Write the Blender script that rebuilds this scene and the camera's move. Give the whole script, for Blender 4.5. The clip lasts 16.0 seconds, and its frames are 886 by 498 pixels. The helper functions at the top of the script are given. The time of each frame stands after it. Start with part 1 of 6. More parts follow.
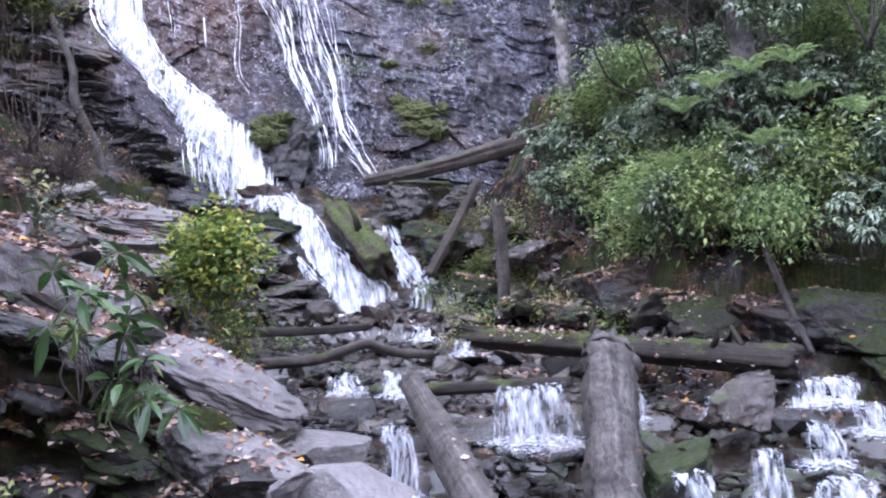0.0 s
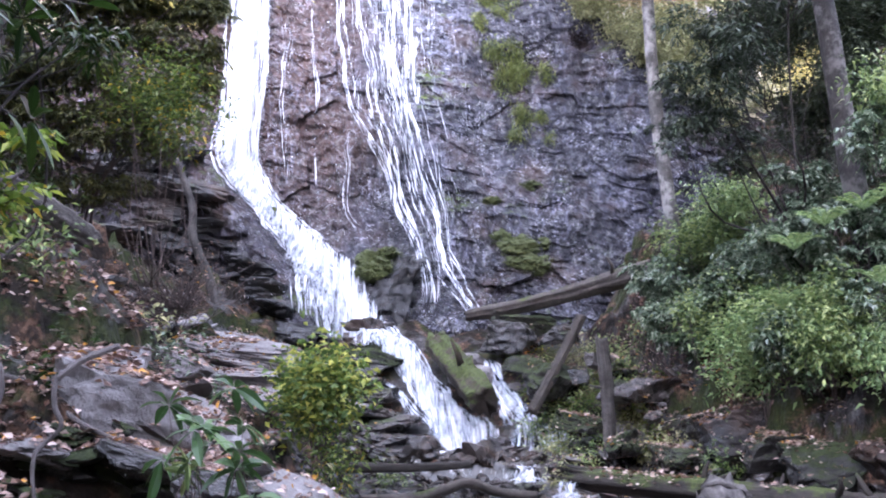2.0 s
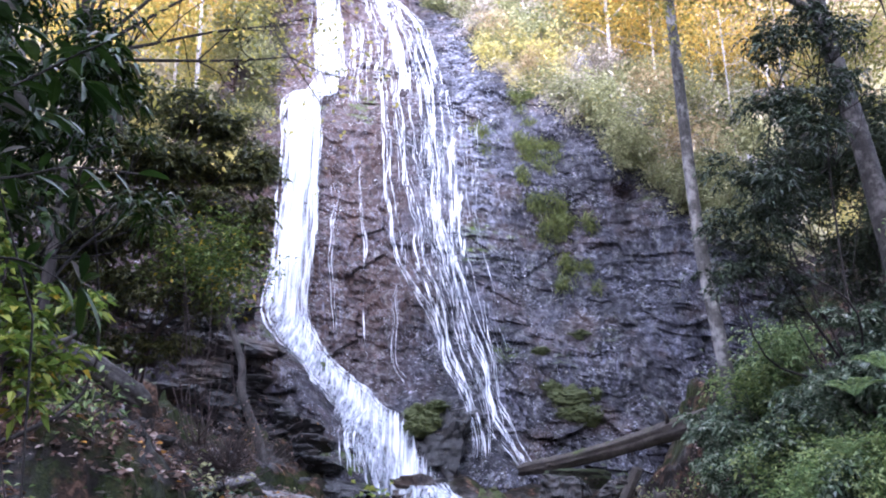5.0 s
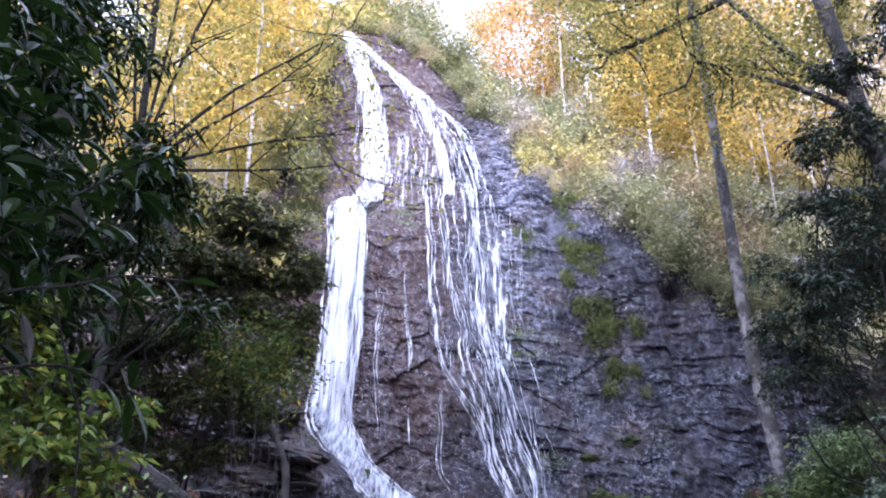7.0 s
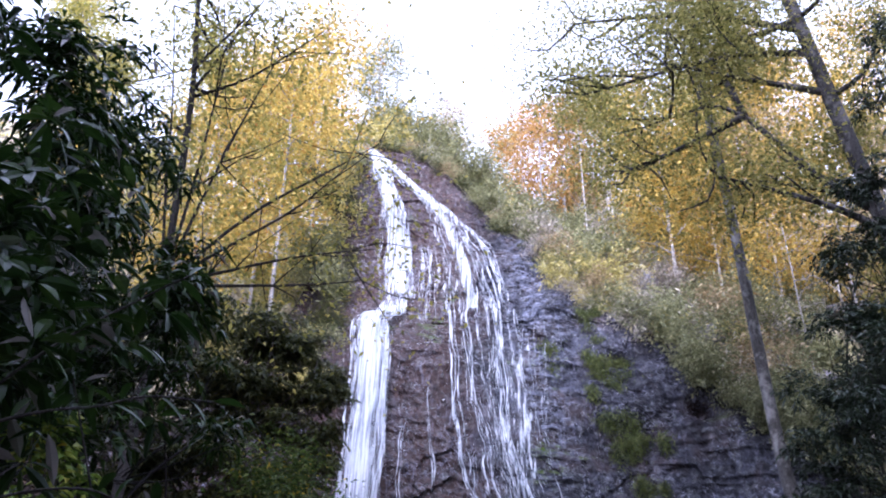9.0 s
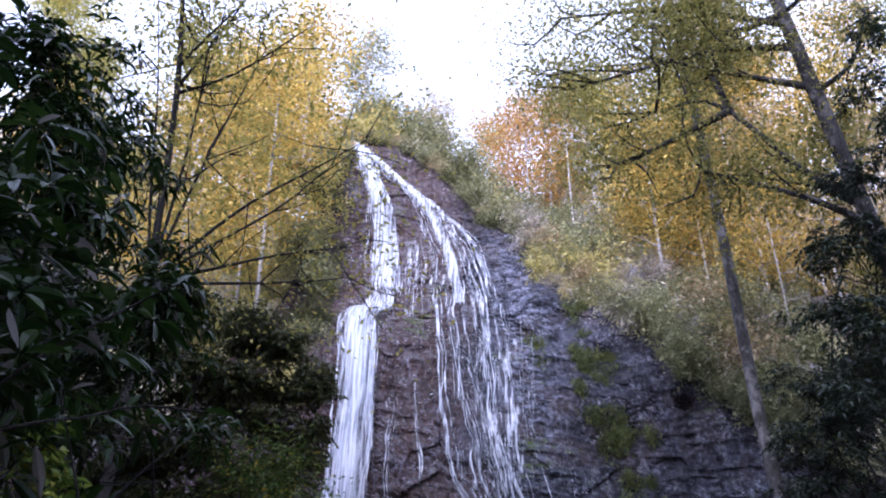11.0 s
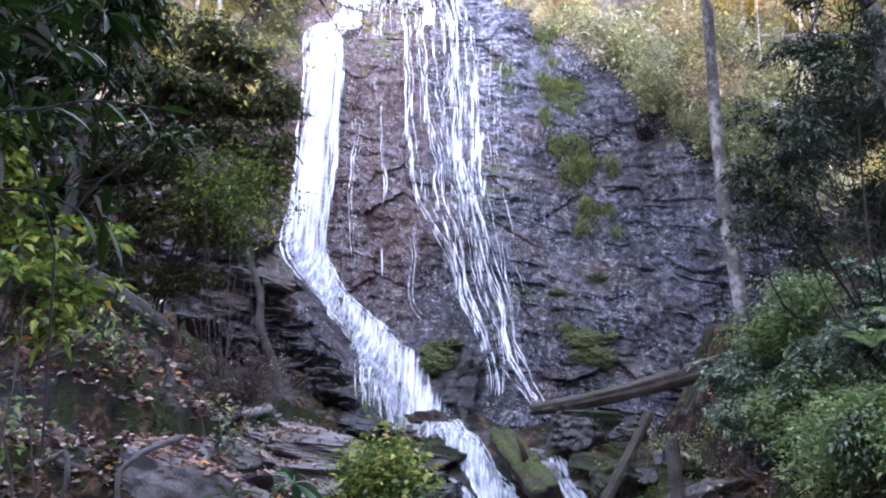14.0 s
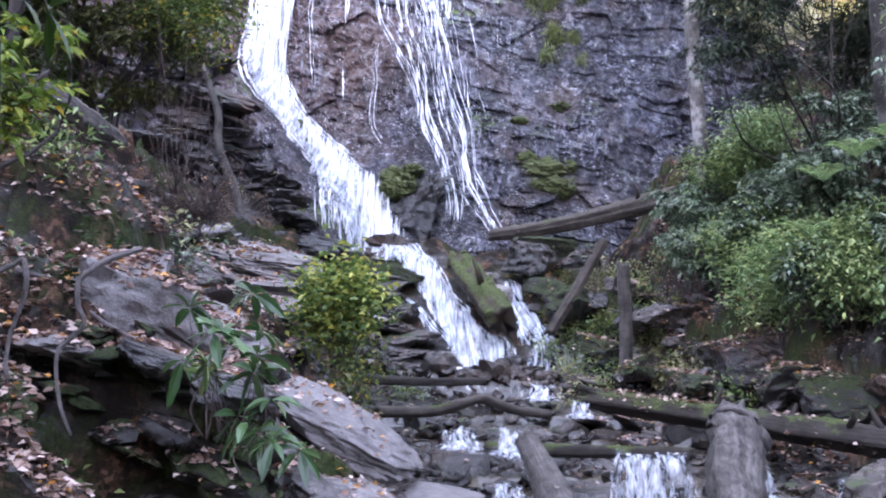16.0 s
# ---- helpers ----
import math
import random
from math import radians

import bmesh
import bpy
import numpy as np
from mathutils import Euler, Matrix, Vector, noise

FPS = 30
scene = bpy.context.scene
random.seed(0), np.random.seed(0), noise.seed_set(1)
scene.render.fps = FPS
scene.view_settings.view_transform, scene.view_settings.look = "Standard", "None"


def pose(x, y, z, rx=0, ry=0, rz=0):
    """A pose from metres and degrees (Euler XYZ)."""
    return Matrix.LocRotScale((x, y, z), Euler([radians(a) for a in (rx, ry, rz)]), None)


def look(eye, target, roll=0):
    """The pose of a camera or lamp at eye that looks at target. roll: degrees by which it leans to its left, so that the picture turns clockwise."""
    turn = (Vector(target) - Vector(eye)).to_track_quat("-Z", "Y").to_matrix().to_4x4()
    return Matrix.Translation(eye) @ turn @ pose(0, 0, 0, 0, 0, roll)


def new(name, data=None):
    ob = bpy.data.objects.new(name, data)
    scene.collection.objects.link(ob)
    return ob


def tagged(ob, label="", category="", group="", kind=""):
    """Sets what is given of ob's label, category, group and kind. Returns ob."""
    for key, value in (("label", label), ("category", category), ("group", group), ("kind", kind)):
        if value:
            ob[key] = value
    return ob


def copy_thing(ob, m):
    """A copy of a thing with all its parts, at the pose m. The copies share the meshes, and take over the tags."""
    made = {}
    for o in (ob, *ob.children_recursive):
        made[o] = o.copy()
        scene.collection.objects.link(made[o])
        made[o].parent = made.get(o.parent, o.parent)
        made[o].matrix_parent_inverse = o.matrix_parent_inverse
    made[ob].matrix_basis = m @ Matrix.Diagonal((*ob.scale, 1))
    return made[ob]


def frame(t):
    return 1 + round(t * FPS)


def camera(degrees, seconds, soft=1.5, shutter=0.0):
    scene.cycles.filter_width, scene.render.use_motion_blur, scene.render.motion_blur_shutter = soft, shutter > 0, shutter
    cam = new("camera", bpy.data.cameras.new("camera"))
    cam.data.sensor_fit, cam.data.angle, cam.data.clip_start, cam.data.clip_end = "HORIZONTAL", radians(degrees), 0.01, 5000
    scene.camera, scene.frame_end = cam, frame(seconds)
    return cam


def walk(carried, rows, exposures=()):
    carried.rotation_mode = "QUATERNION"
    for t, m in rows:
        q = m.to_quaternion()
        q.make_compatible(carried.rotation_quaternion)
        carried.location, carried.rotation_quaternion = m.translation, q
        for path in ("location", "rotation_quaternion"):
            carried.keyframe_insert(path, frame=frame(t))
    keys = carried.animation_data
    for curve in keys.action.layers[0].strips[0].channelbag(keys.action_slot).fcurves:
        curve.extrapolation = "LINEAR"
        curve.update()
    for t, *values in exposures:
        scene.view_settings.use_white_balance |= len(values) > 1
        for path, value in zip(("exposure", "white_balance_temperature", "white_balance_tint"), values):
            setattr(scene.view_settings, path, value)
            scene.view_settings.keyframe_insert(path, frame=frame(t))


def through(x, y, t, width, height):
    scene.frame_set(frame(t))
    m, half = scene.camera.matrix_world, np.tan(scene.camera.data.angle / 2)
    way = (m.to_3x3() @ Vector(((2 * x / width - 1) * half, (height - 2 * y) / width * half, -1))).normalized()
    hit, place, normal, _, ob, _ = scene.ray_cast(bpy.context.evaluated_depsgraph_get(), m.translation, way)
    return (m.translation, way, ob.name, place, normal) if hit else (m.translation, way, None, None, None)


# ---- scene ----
cam = camera(50.9, 16.0, soft=2.0)


def aim(x, y, z, pitch, roll, yaw):
    """The camera's pose from its tilt, lean and turn in degrees."""
    return pose(x, y, z, 0, 0, yaw) @ pose(0, 0, 0, pitch, 0, 0) @ pose(0, 0, 0, 0, 0, roll)


walk(cam, [
    (0, aim(0.062, -0.013, 3.942, 90.39, -1.43, -9.81)),
    (0.5, aim(0.032, -0.005, 3.954, 91.52, -1.33, -8.54)),
    (1, aim(0.012, -0.004, 3.965, 93.06, -1.08, -6.86)),
    (1.5, aim(-0.009, -0.003, 3.977, 95.72, -0.60, -5.15)),
    (2, aim(-0.018, 0.002, 3.981, 98.67, -0.46, -3.86)),
    (2.5, aim(-0.018, -0.004, 3.991, 101.48, -0.66, -3.86)),
    (3, aim(-0.020, -0.007, 3.993, 103.26, -0.85, -3.51)),
    (3.2, aim(-0.026, -0.008, 4.000, 103.95, -0.82, -3.04)),
    (5.3, aim(0.013, -0.001, 3.989, 109.23, -1.21, -0.80)),
    (5.5, aim(0.004, 0.012, 3.996, 110.21, -1.26, -0.72)),
    (6, aim(0.005, 0.002, 3.994, 111.93, -1.22, -0.53)),
    (6.5, aim(0.017, -0.010, 3.990, 113.06, -0.94, 0.40)),
    (7, aim(0.009, -0.003, 3.995, 114.43, -0.45, 1.92)),
    (7.5, aim(0.009, -0.011, 3.995, 115.96, -0.28, 2.84)),
    (8, aim(0.005, -0.006, 4.000, 117.56, -0.15, 3.47)),
    (8.5, aim(0.001, -0.007, 4.005, 119.89, 0.13, 3.68)),
    (8.7, aim(-0.002, -0.009, 4.007, 121.01, 0.22, 3.64)),
    (10.8, aim(-0.016, -0.025, 4.061, 122.10, -0.48, 2.50)),
    (11, aim(-0.017, -0.021, 4.058, 120.99, -0.45, 2.52)),
    (11.5, aim(-0.020, -0.009, 4.056, 118.43, -0.22, 2.65)),
    (12, aim(-0.016, -0.016, 4.043, 114.40, 0.13, 2.80)),
    (12.5, aim(-0.019, 0.001, 4.038, 112.19, 0.39, 2.69)),
    (13, aim(-0.016, 0.030, 4.038, 109.29, 0.25, 2.15)),
    (13.5, aim(-0.017, 0.032, 4.033, 107.03, 0.43, 1.31)),
    (14, aim(0.002, 0.011, 4.011, 104.23, 0.83, 0.28)),
    (14.5, aim(-0.001, 0.016, 4.002, 100.31, 1.04, -0.85)),
    (15, aim(0.010, 0.030, 3.981, 98.51, 1.05, -1.93)),
    (15.5, aim(0.012, 0.029, 3.962, 96.16, 1.48, -2.23)),
    (16, aim(0.013, 0.022, 3.945, 93.73, 1.90, -2.40)),
], exposures=[(0, 3.15, 5400, 25), (1.5, 3.15, 5400, 25), (3.2, 2.9, 5250, 25), (5.5, 2.47, 5150, 26), (8, 1.87, 5080, 27), (11, 1.22, 5050, 29), (12.5, 1.92, 4980, 27), (14, 2.52, 5150, 25), (16, 2.98, 5250, 25)])

# ---- light ----
SUN_EL, SUN_AZ = radians(17), radians(192)
world = bpy.data.worlds.new("sky")
world.use_nodes = True
scene.world = world
wn = world.node_tree
sky = wn.nodes.new("ShaderNodeTexSky")
sky.sky_type, sky.sun_disc = "NISHITA", False
sky.sun_elevation, sky.sun_rotation = SUN_EL, SUN_AZ
sky.air_density, sky.dust_density, sky.ozone_density = 0.8, 5.0, 1.0
wn.nodes["Background"].inputs["Strength"].default_value = 0.15
haze = wn.nodes.new("ShaderNodeMix")
haze.data_type = "RGBA"
haze.inputs[0].default_value = 0.6
haze.inputs[7].default_value = (8.1, 8.2, 8.3, 1)
wn.links.new(sky.outputs["Color"], haze.inputs[6])
wn.links.new(haze.outputs[2], wn.nodes["Background"].inputs["Color"])
sun = new("sun", bpy.data.lights.new("sun", "SUN"))
sun.data.energy, sun.data.angle, sun.data.color = 2.9, radians(10), (1.0, 0.97, 0.92)
sun.matrix_world = look((40 * math.sin(SUN_AZ), 40 * math.cos(SUN_AZ), 40 * math.tan(SUN_EL)), (0, 0, 0))


# ---- materials ----
class Net:
    """Short-hand for building one node material."""

    def __init__(self, name):
        self.mat = bpy.data.materials.new(name)
        self.mat.use_nodes = True
        self.tree = self.mat.node_tree
        self.bsdf = self.tree.nodes["Principled BSDF"]
        self.out = self.tree.nodes["Material Output"]
        self.geo = self.node("ShaderNodeNewGeometry")
        self.co = self.node("ShaderNodeTexCoord")

    def node(self, kind, **inputs):
        n = self.tree.nodes.new(kind)
        for key, value in inputs.items():
            self.put(value, n.inputs[key.replace("_", " ")])
        return n

    def put(self, value, socket):
        if isinstance(value, bpy.types.NodeSocket):
            self.tree.links.new(value, socket)
        else:
            if socket.type == "RGBA" and len(value) == 3:
                value = (*value, 1)
            socket.default_value = value

    def stretch(self, scale, source=None):
        n = self.node("ShaderNodeMapping", Scale=scale)
        self.put(source or self.geo.outputs["Position"], n.inputs["Vector"])
        return n.outputs["Vector"]

    def noise(self, scale, detail=4.0, rough=0.55, at=None):
        n = self.node("ShaderNodeTexNoise", Scale=scale, Detail=detail, Roughness=rough)
        self.put(at or self.geo.outputs["Position"], n.inputs["Vector"])
        return n.outputs["Fac"]

    def cells(self, scale, at=None, feature="F1", out="Distance"):
        n = self.node("ShaderNodeTexVoronoi", Scale=scale)
        n.feature = feature
        self.put(at or self.geo.outputs["Position"], n.inputs["Vector"])
        return n.outputs[out]

    def ramp(self, fac, *stops):
        n = self.node("ShaderNodeValToRGB", Fac=fac)
        while len(n.color_ramp.elements) < len(stops):
            n.color_ramp.elements.new(0.5)
        for e, (at, col) in zip(n.color_ramp.elements, stops):
            e.position = at
            e.color = (*col, 1) if isinstance(col, tuple) else (col, col, col, 1)
        return n.outputs["Color"]

    def mix(self, fac, a, b, blend="MIX"):
        n = self.node("ShaderNodeMix")
        n.data_type, n.blend_type = "RGBA", blend
        self.put(fac, n.inputs[0]), self.put(a, n.inputs[6]), self.put(b, n.inputs[7])
        return n.outputs[2]

    def math(self, op, a, b=0.0, clamp=False):
        n = self.node("ShaderNodeMath")
        n.operation, n.use_clamp = op, clamp
        self.put(a, n.inputs[0]), self.put(b, n.inputs[1])
        return n.outputs[0]

    def up(self):
        n = self.node("ShaderNodeSeparateXYZ", Vector=self.geo.outputs["Normal"])
        return n.outputs["Z"]

    def bump(self, height, strength=0.5, distance=0.02):
        n = self.node("ShaderNodeBump", Strength=strength, Distance=distance, Height=height)
        self.put(n.outputs["Normal"], self.bsdf.inputs["Normal"])

    def set(self, **inputs):
        for key, value in inputs.items():
            self.put(value, self.bsdf.inputs[key.replace("_", " ")])
        return self.mat


def rock_material(name, dark, mid, light, moss=0.0, wet=0.3, rusty=0.0, tint=1.0):
    """Layered slate: grain, stains, wet sheen, moss on what faces up; cliff glints painted in."""
    n = Net(name)
    big, fine = n.noise(0.55, 5, 0.6), n.noise(5.0, 6, 0.7)
    grain = n.noise(38.0, 4, 0.7)
    top = 0.82 if wet > 0.9 else 0.68
    col = n.ramp(n.math("ADD", n.math("MULTIPLY", big, 0.55), n.math("MULTIPLY", fine, 0.45)), (0.33, dark), (0.5, mid), (top, light))
    col = n.mix(n.math("MULTIPLY", grain, 0.55), col, dark)
    if wet < 0.9:
        grime = n.ramp(n.noise(11.0, 6, 0.75), (0.4, 1.0), (0.56, 0.0))
        col = n.mix(n.math("MULTIPLY", grime, 0.7 if wet > 0.2 else 0.4), col, dark)
    lichen = n.ramp(n.noise(9.0, 5, 0.75), (0.6, 0.0), (0.66, 1.0))
    col = n.mix(n.math("MULTIPLY", lichen, 0.12 if wet > 0.9 else 0.35), col, light)
    if rusty:
        col = n.mix(n.math("MULTIPLY", n.ramp(n.noise(0.45, 4, 0.6), (0.5, 0.0), (0.62, 1.0)), rusty), col, (0.13, 0.075, 0.045))
    streak = n.ramp(n.noise(1.0, 5, 0.65, n.stretch((2.6, 2.6, 0.35))), (0.42, 0.0), (0.62, 1.0))
    col = n.mix(n.math("MULTIPLY", streak, 0.75 * wet), col, dark)
    if wet > 0.9:
        along = n.node("ShaderNodeSeparateXYZ", Vector=n.geo.outputs["Position"]).outputs["X"]
        iron = n.ramp(n.math("ADD", n.math("MULTIPLY", along, 0.1), n.math("MULTIPLY", n.noise(0.6, 4, 0.6), 0.6)), (0.12, 1.0), (0.32, 0.0))
        high = n.node("ShaderNodeSeparateXYZ", Vector=n.geo.outputs["Position"]).outputs["Z"]
        iron = n.math("MULTIPLY", iron, n.ramp(n.math("MULTIPLY", high, 0.05), (0.42, 0.15), (0.55, 1.0)))
        col = n.mix(n.math("MULTIPLY", iron, 0.7), col, n.ramp(fine, (0.35, (0.018, 0.01, 0.008)), (0.65, (0.085, 0.052, 0.042))))
        # pale bluish glints of the wet rock, painted in as specks
        glint_speck = n.ramp(n.noise(1.0, 6, 0.85, n.stretch((9, 9, 11))), (0.555, 0.0), (0.61, 1.0))
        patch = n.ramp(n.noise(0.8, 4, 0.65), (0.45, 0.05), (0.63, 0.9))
        col = n.mix(n.math("MULTIPLY", glint_speck, patch), col, (0.38, 0.38, 0.45))
        # thin white water, with the lilac sky sheen painted into its colour
        sheen_film = n.ramp(n.noise(1.0, 6, 0.75, n.stretch((2.6, 2.6, 5.0))), (0.48, 0.0), (0.64, 1.0))
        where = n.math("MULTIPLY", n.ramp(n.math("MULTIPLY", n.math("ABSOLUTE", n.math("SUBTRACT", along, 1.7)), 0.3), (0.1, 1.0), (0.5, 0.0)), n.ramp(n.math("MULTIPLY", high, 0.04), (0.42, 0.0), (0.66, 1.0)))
        col = n.mix(n.math("MULTIPLY", n.math("MULTIPLY", sheen_film, where), 0.75), col, (0.27, 0.28, 0.36))
        drips = n.ramp(n.noise(1.0, 4, 0.65, n.stretch((10, 10, 0.4))), (0.53, 0.0), (0.66, 1.0))
        seep = n.ramp(n.noise(0.5, 3, 0.6), (0.45, 0.0), (0.65, 0.6))
        col = n.mix(n.math("MULTIPLY", drips, seep), col, light)
    rough = n.ramp(n.noise(1.7, 4, 0.6), (0.4, 0.14 if wet > 0.2 else 0.55), (0.66, 0.5 if wet > 0.6 else 0.75))
    if moss:
        mask = n.math("ADD", n.math("ADD", n.math("MULTIPLY", n.noise(0.3, 3, 0.5), 0.6), n.math("MULTIPLY", n.noise(1.6, 6, 0.7), 0.45)), n.math("MULTIPLY", n.up(), 0.2))
        mask = n.ramp(mask, (0.86 - 0.22 * moss, 0.0), (0.93 - 0.22 * moss, 1.0))
        green = n.ramp(n.noise(14.0, 5, 0.8), (0.35, (0.018 * tint, 0.03 * tint, 0.006 * tint)), (0.6, (0.075 * tint, 0.105 * tint, 0.018 * tint)), (0.75, (0.16 * tint, 0.18 * tint, 0.04 * tint)))
        col = n.mix(mask, col, green)
        rough = n.mix(mask, rough, (0.9, 0.9, 0.9))
    n.bump(n.math("ADD", fine, n.math("MULTIPLY", grain, 0.35)), 0.8, 0.06)
    gloss = 0.35 + 0.35 * wet
    if wet > 0.9:
        gloss = n.ramp(n.noise(1.0, 5, 0.75, n.stretch((4.5, 4.5, 3.0))), (0.51, 0.1), (0.61, 0.8))
    return n.set(Base_Color=col, Roughness=rough, Specular_IOR_Level=gloss)


def ground_material():
    n = Net("leaf_litter_and_rock")
    big, mid, grain = n.noise(0.8, 5, 0.6), n.noise(4.5, 6, 0.7), n.noise(30, 4, 0.7)
    rock = n.ramp(mid, (0.35, (0.012, 0.011, 0.011)), (0.55, (0.05, 0.047, 0.046)), (0.72, (0.14, 0.13, 0.13)))
    soil = n.ramp(mid, (0.35, (0.005, 0.004, 0.003)), (0.6, (0.018, 0.013, 0.01)), (0.75, (0.05, 0.033, 0.024)))
    bits = n.cells(22.0, None, "F1", "Color")
    litter = n.ramp(bits, (0.2, (0.025, 0.015, 0.01)), (0.5, (0.08, 0.045, 0.028)), (0.8, (0.17, 0.1, 0.065)))
    soil = n.mix(n.ramp(n.noise(2.4, 4, 0.6), (0.5, 0.0), (0.6, 0.8)), soil, litter)
    col = n.mix(n.ramp(n.math("ADD", big, n.math("MULTIPLY", n.up(), -0.15)), (0.33, 1.0), (0.42, 0.0)), soil, rock)
    mask = n.ramp(n.math("ADD", n.noise(0.75, 6, 0.7), n.math("MULTIPLY", n.math("SUBTRACT", 0.95, n.up()), 0.16)), (0.57, 0.0), (0.66, 1.0))
    green = n.ramp(n.noise(16, 5, 0.8), (0.35, (0.006, 0.01, 0.003)), (0.75, (0.05, 0.065, 0.014)))
    col = n.mix(n.math("MULTIPLY", mask, 0.8), col, green)
    n.bump(n.math("ADD", mid, n.math("MULTIPLY", grain, 0.5)), 0.9, 0.06)
    return n.set(Base_Color=col, Roughness=n.ramp(big, (0.4, 0.6), (0.6, 0.95)), Specular_IOR_Level=0.15)


def hill_material():
    n = Net("wooded_hillside_soil")
    mid = n.noise(1.6, 6, 0.7)
    col = n.ramp(mid, (0.3, (0.1, 0.08, 0.05)), (0.46, (0.26, 0.22, 0.15)), (0.58, (0.42, 0.36, 0.24)), (0.72, (0.66, 0.62, 0.58)))
    col = n.mix(n.ramp(n.noise(0.5, 5, 0.6), (0.45, 0.0), (0.65, 0.7)), col, (0.4, 0.38, 0.16))
    n.bump(n.noise(6, 5, 0.7), 1.0, 0.2)
    return n.set(Base_Color=col, Roughness=0.9, Specular_IOR_Level=0.2)


def leaf_material(name, a, b, c, gloss=0.4, through=0.35, spot=None, sheen=0.45):
    """Leaves differ one from the next; light passes through them a little."""
    n = Net(name)
    pick = n.math("ADD", n.math("MULTIPLY", n.geo.outputs["Random Per Island"], 0.65), n.math("MULTIPLY", n.noise(1.1, 3, 0.6), 0.35))
    col = n.ramp(pick, (0.15, a), (0.5, b), (0.85, c))
    if spot:
        col = n.mix(n.ramp(n.geo.outputs["Random Per Island"], (0.93, 0.0), (0.95, 1.0)), col, spot)
    n.set(Base_Color=col, Roughness=gloss, Specular_IOR_Level=sheen)
    tl = n.node("ShaderNodeBsdfTranslucent", Color=col)
    both = n.node("ShaderNodeMixShader", Fac=through)
    n.tree.links.new(n.bsdf.outputs[0], both.inputs[1])
    n.tree.links.new(tl.outputs[0], both.inputs[2])
    n.tree.links.new(both.outputs[0], n.out.inputs["Surface"])
    return n.mat


def bark_material(name, dark, light, moss=0.0, along=(5, 5, 1.2), pale=None, grained=False):
    n = Net(name)
    run = n.stretch(along)
    if grained:
        node = n.node("ShaderNodeAttribute")
        node.attribute_name = "grain"
        run = node.outputs["Vector"]
    grain = n.noise(6.0, 6, 0.7, run)
    col = n.ramp(n.math("ADD", n.math("MULTIPLY", grain, 0.6), n.math("MULTIPLY", n.noise(9.0, 6, 0.75), 0.4)), (0.36, dark), (0.64, light))
    col = n.mix(n.ramp(n.noise(2.5, 5, 0.7), (0.45, 0.0), (0.65, 0.7)), col, dark)
    if pale:
        col = n.mix(n.ramp(n.noise(2.2, 5, 0.7), (0.5, 0.0), (0.62, 1.0)), col, pale)
    if moss:
        mask = n.ramp(n.math("ADD", n.noise(1.8, 5, 0.7), n.math("MULTIPLY", n.up(), 0.18)), (0.7 - 0.25 * moss, 0.0), (0.8 - 0.25 * moss, 1.0))
        col = n.mix(mask, col, n.ramp(n.noise(18, 4, 0.8), (0.35, (0.012, 0.018, 0.005)), (0.75, (0.085, 0.105, 0.02))))
    n.bump(grain, 0.8, 0.03)
    return n.set(Base_Color=col, Roughness=0.8, Specular_IOR_Level=0.3)


def white_water_material(name, cover, streak):
    """Falling water, white with air; torn open between the strands."""
    n = Net(name)
    lines = n.noise(1.0, 5, 0.65, n.stretch(streak))
    tatter = n.noise(5.5, 5, 0.7, n.stretch((1, 1, 0.5)))
    both = n.math("ADD", n.math("MULTIPLY", lines, 0.8), n.math("MULTIPLY", tatter, 0.2))
    node = n.node("ShaderNodeAttribute")
    node.attribute_name = "core"
    both = n.math("ADD", both, n.math("MULTIPLY", node.outputs["Fac"], 0.34))
    alpha = n.ramp(both, (0.66 - cover, 0.0), (0.98 - cover, 1.0))
    col = n.ramp(lines, (0.36, (0.34, 0.38, 0.46)), (0.62, (0.86, 0.88, 0.93)))
    n.set(Base_Color=col, Roughness=0.35, Specular_IOR_Level=0.5)
    tl = n.node("ShaderNodeBsdfTranslucent", Color=(0.68, 0.72, 0.79, 1))
    white = n.node("ShaderNodeMixShader", Fac=0.35)
    n.tree.links.new(n.bsdf.outputs[0], white.inputs[1])
    n.tree.links.new(tl.outputs[0], white.inputs[2])
    clear = n.node("ShaderNodeBsdfTransparent")
    torn = n.node("ShaderNodeMixShader", Fac=alpha)
    n.tree.links.new(clear.outputs[0], torn.inputs[1])
    n.tree.links.new(white.outputs[0], torn.inputs[2])
    n.tree.links.new(torn.outputs[0], n.out.inputs["Surface"])
    n.bump(lines, 0.6, 0.08)
    return n.mat


def stream_material():
    """Shallow brown water that turns white where it drops."""
    n = Net("stream_water")
    drop = n.ramp(n.up(), (0.45, 1.0), (0.86, 0.0))
    streak = n.noise(1.0, 6, 0.75, n.stretch((8, 5, 4)))
    foam = n.ramp(n.math("ADD", n.math("MULTIPLY", drop, 0.2), n.math("MULTIPLY", streak, 0.68)), (0.55, 0.0), (0.78, 1.0))
    n.set(Base_Color=n.mix(foam, (0.022, 0.017, 0.012), (0.9, 0.92, 0.95)), Roughness=n.mix(foam, (0.06, 0.06, 0.06), (0.5, 0.5, 0.5)), Specular_IOR_Level=0.5)
    n.bump(n.noise(7, 4, 0.6), 0.5, 0.05)
    return n.mat


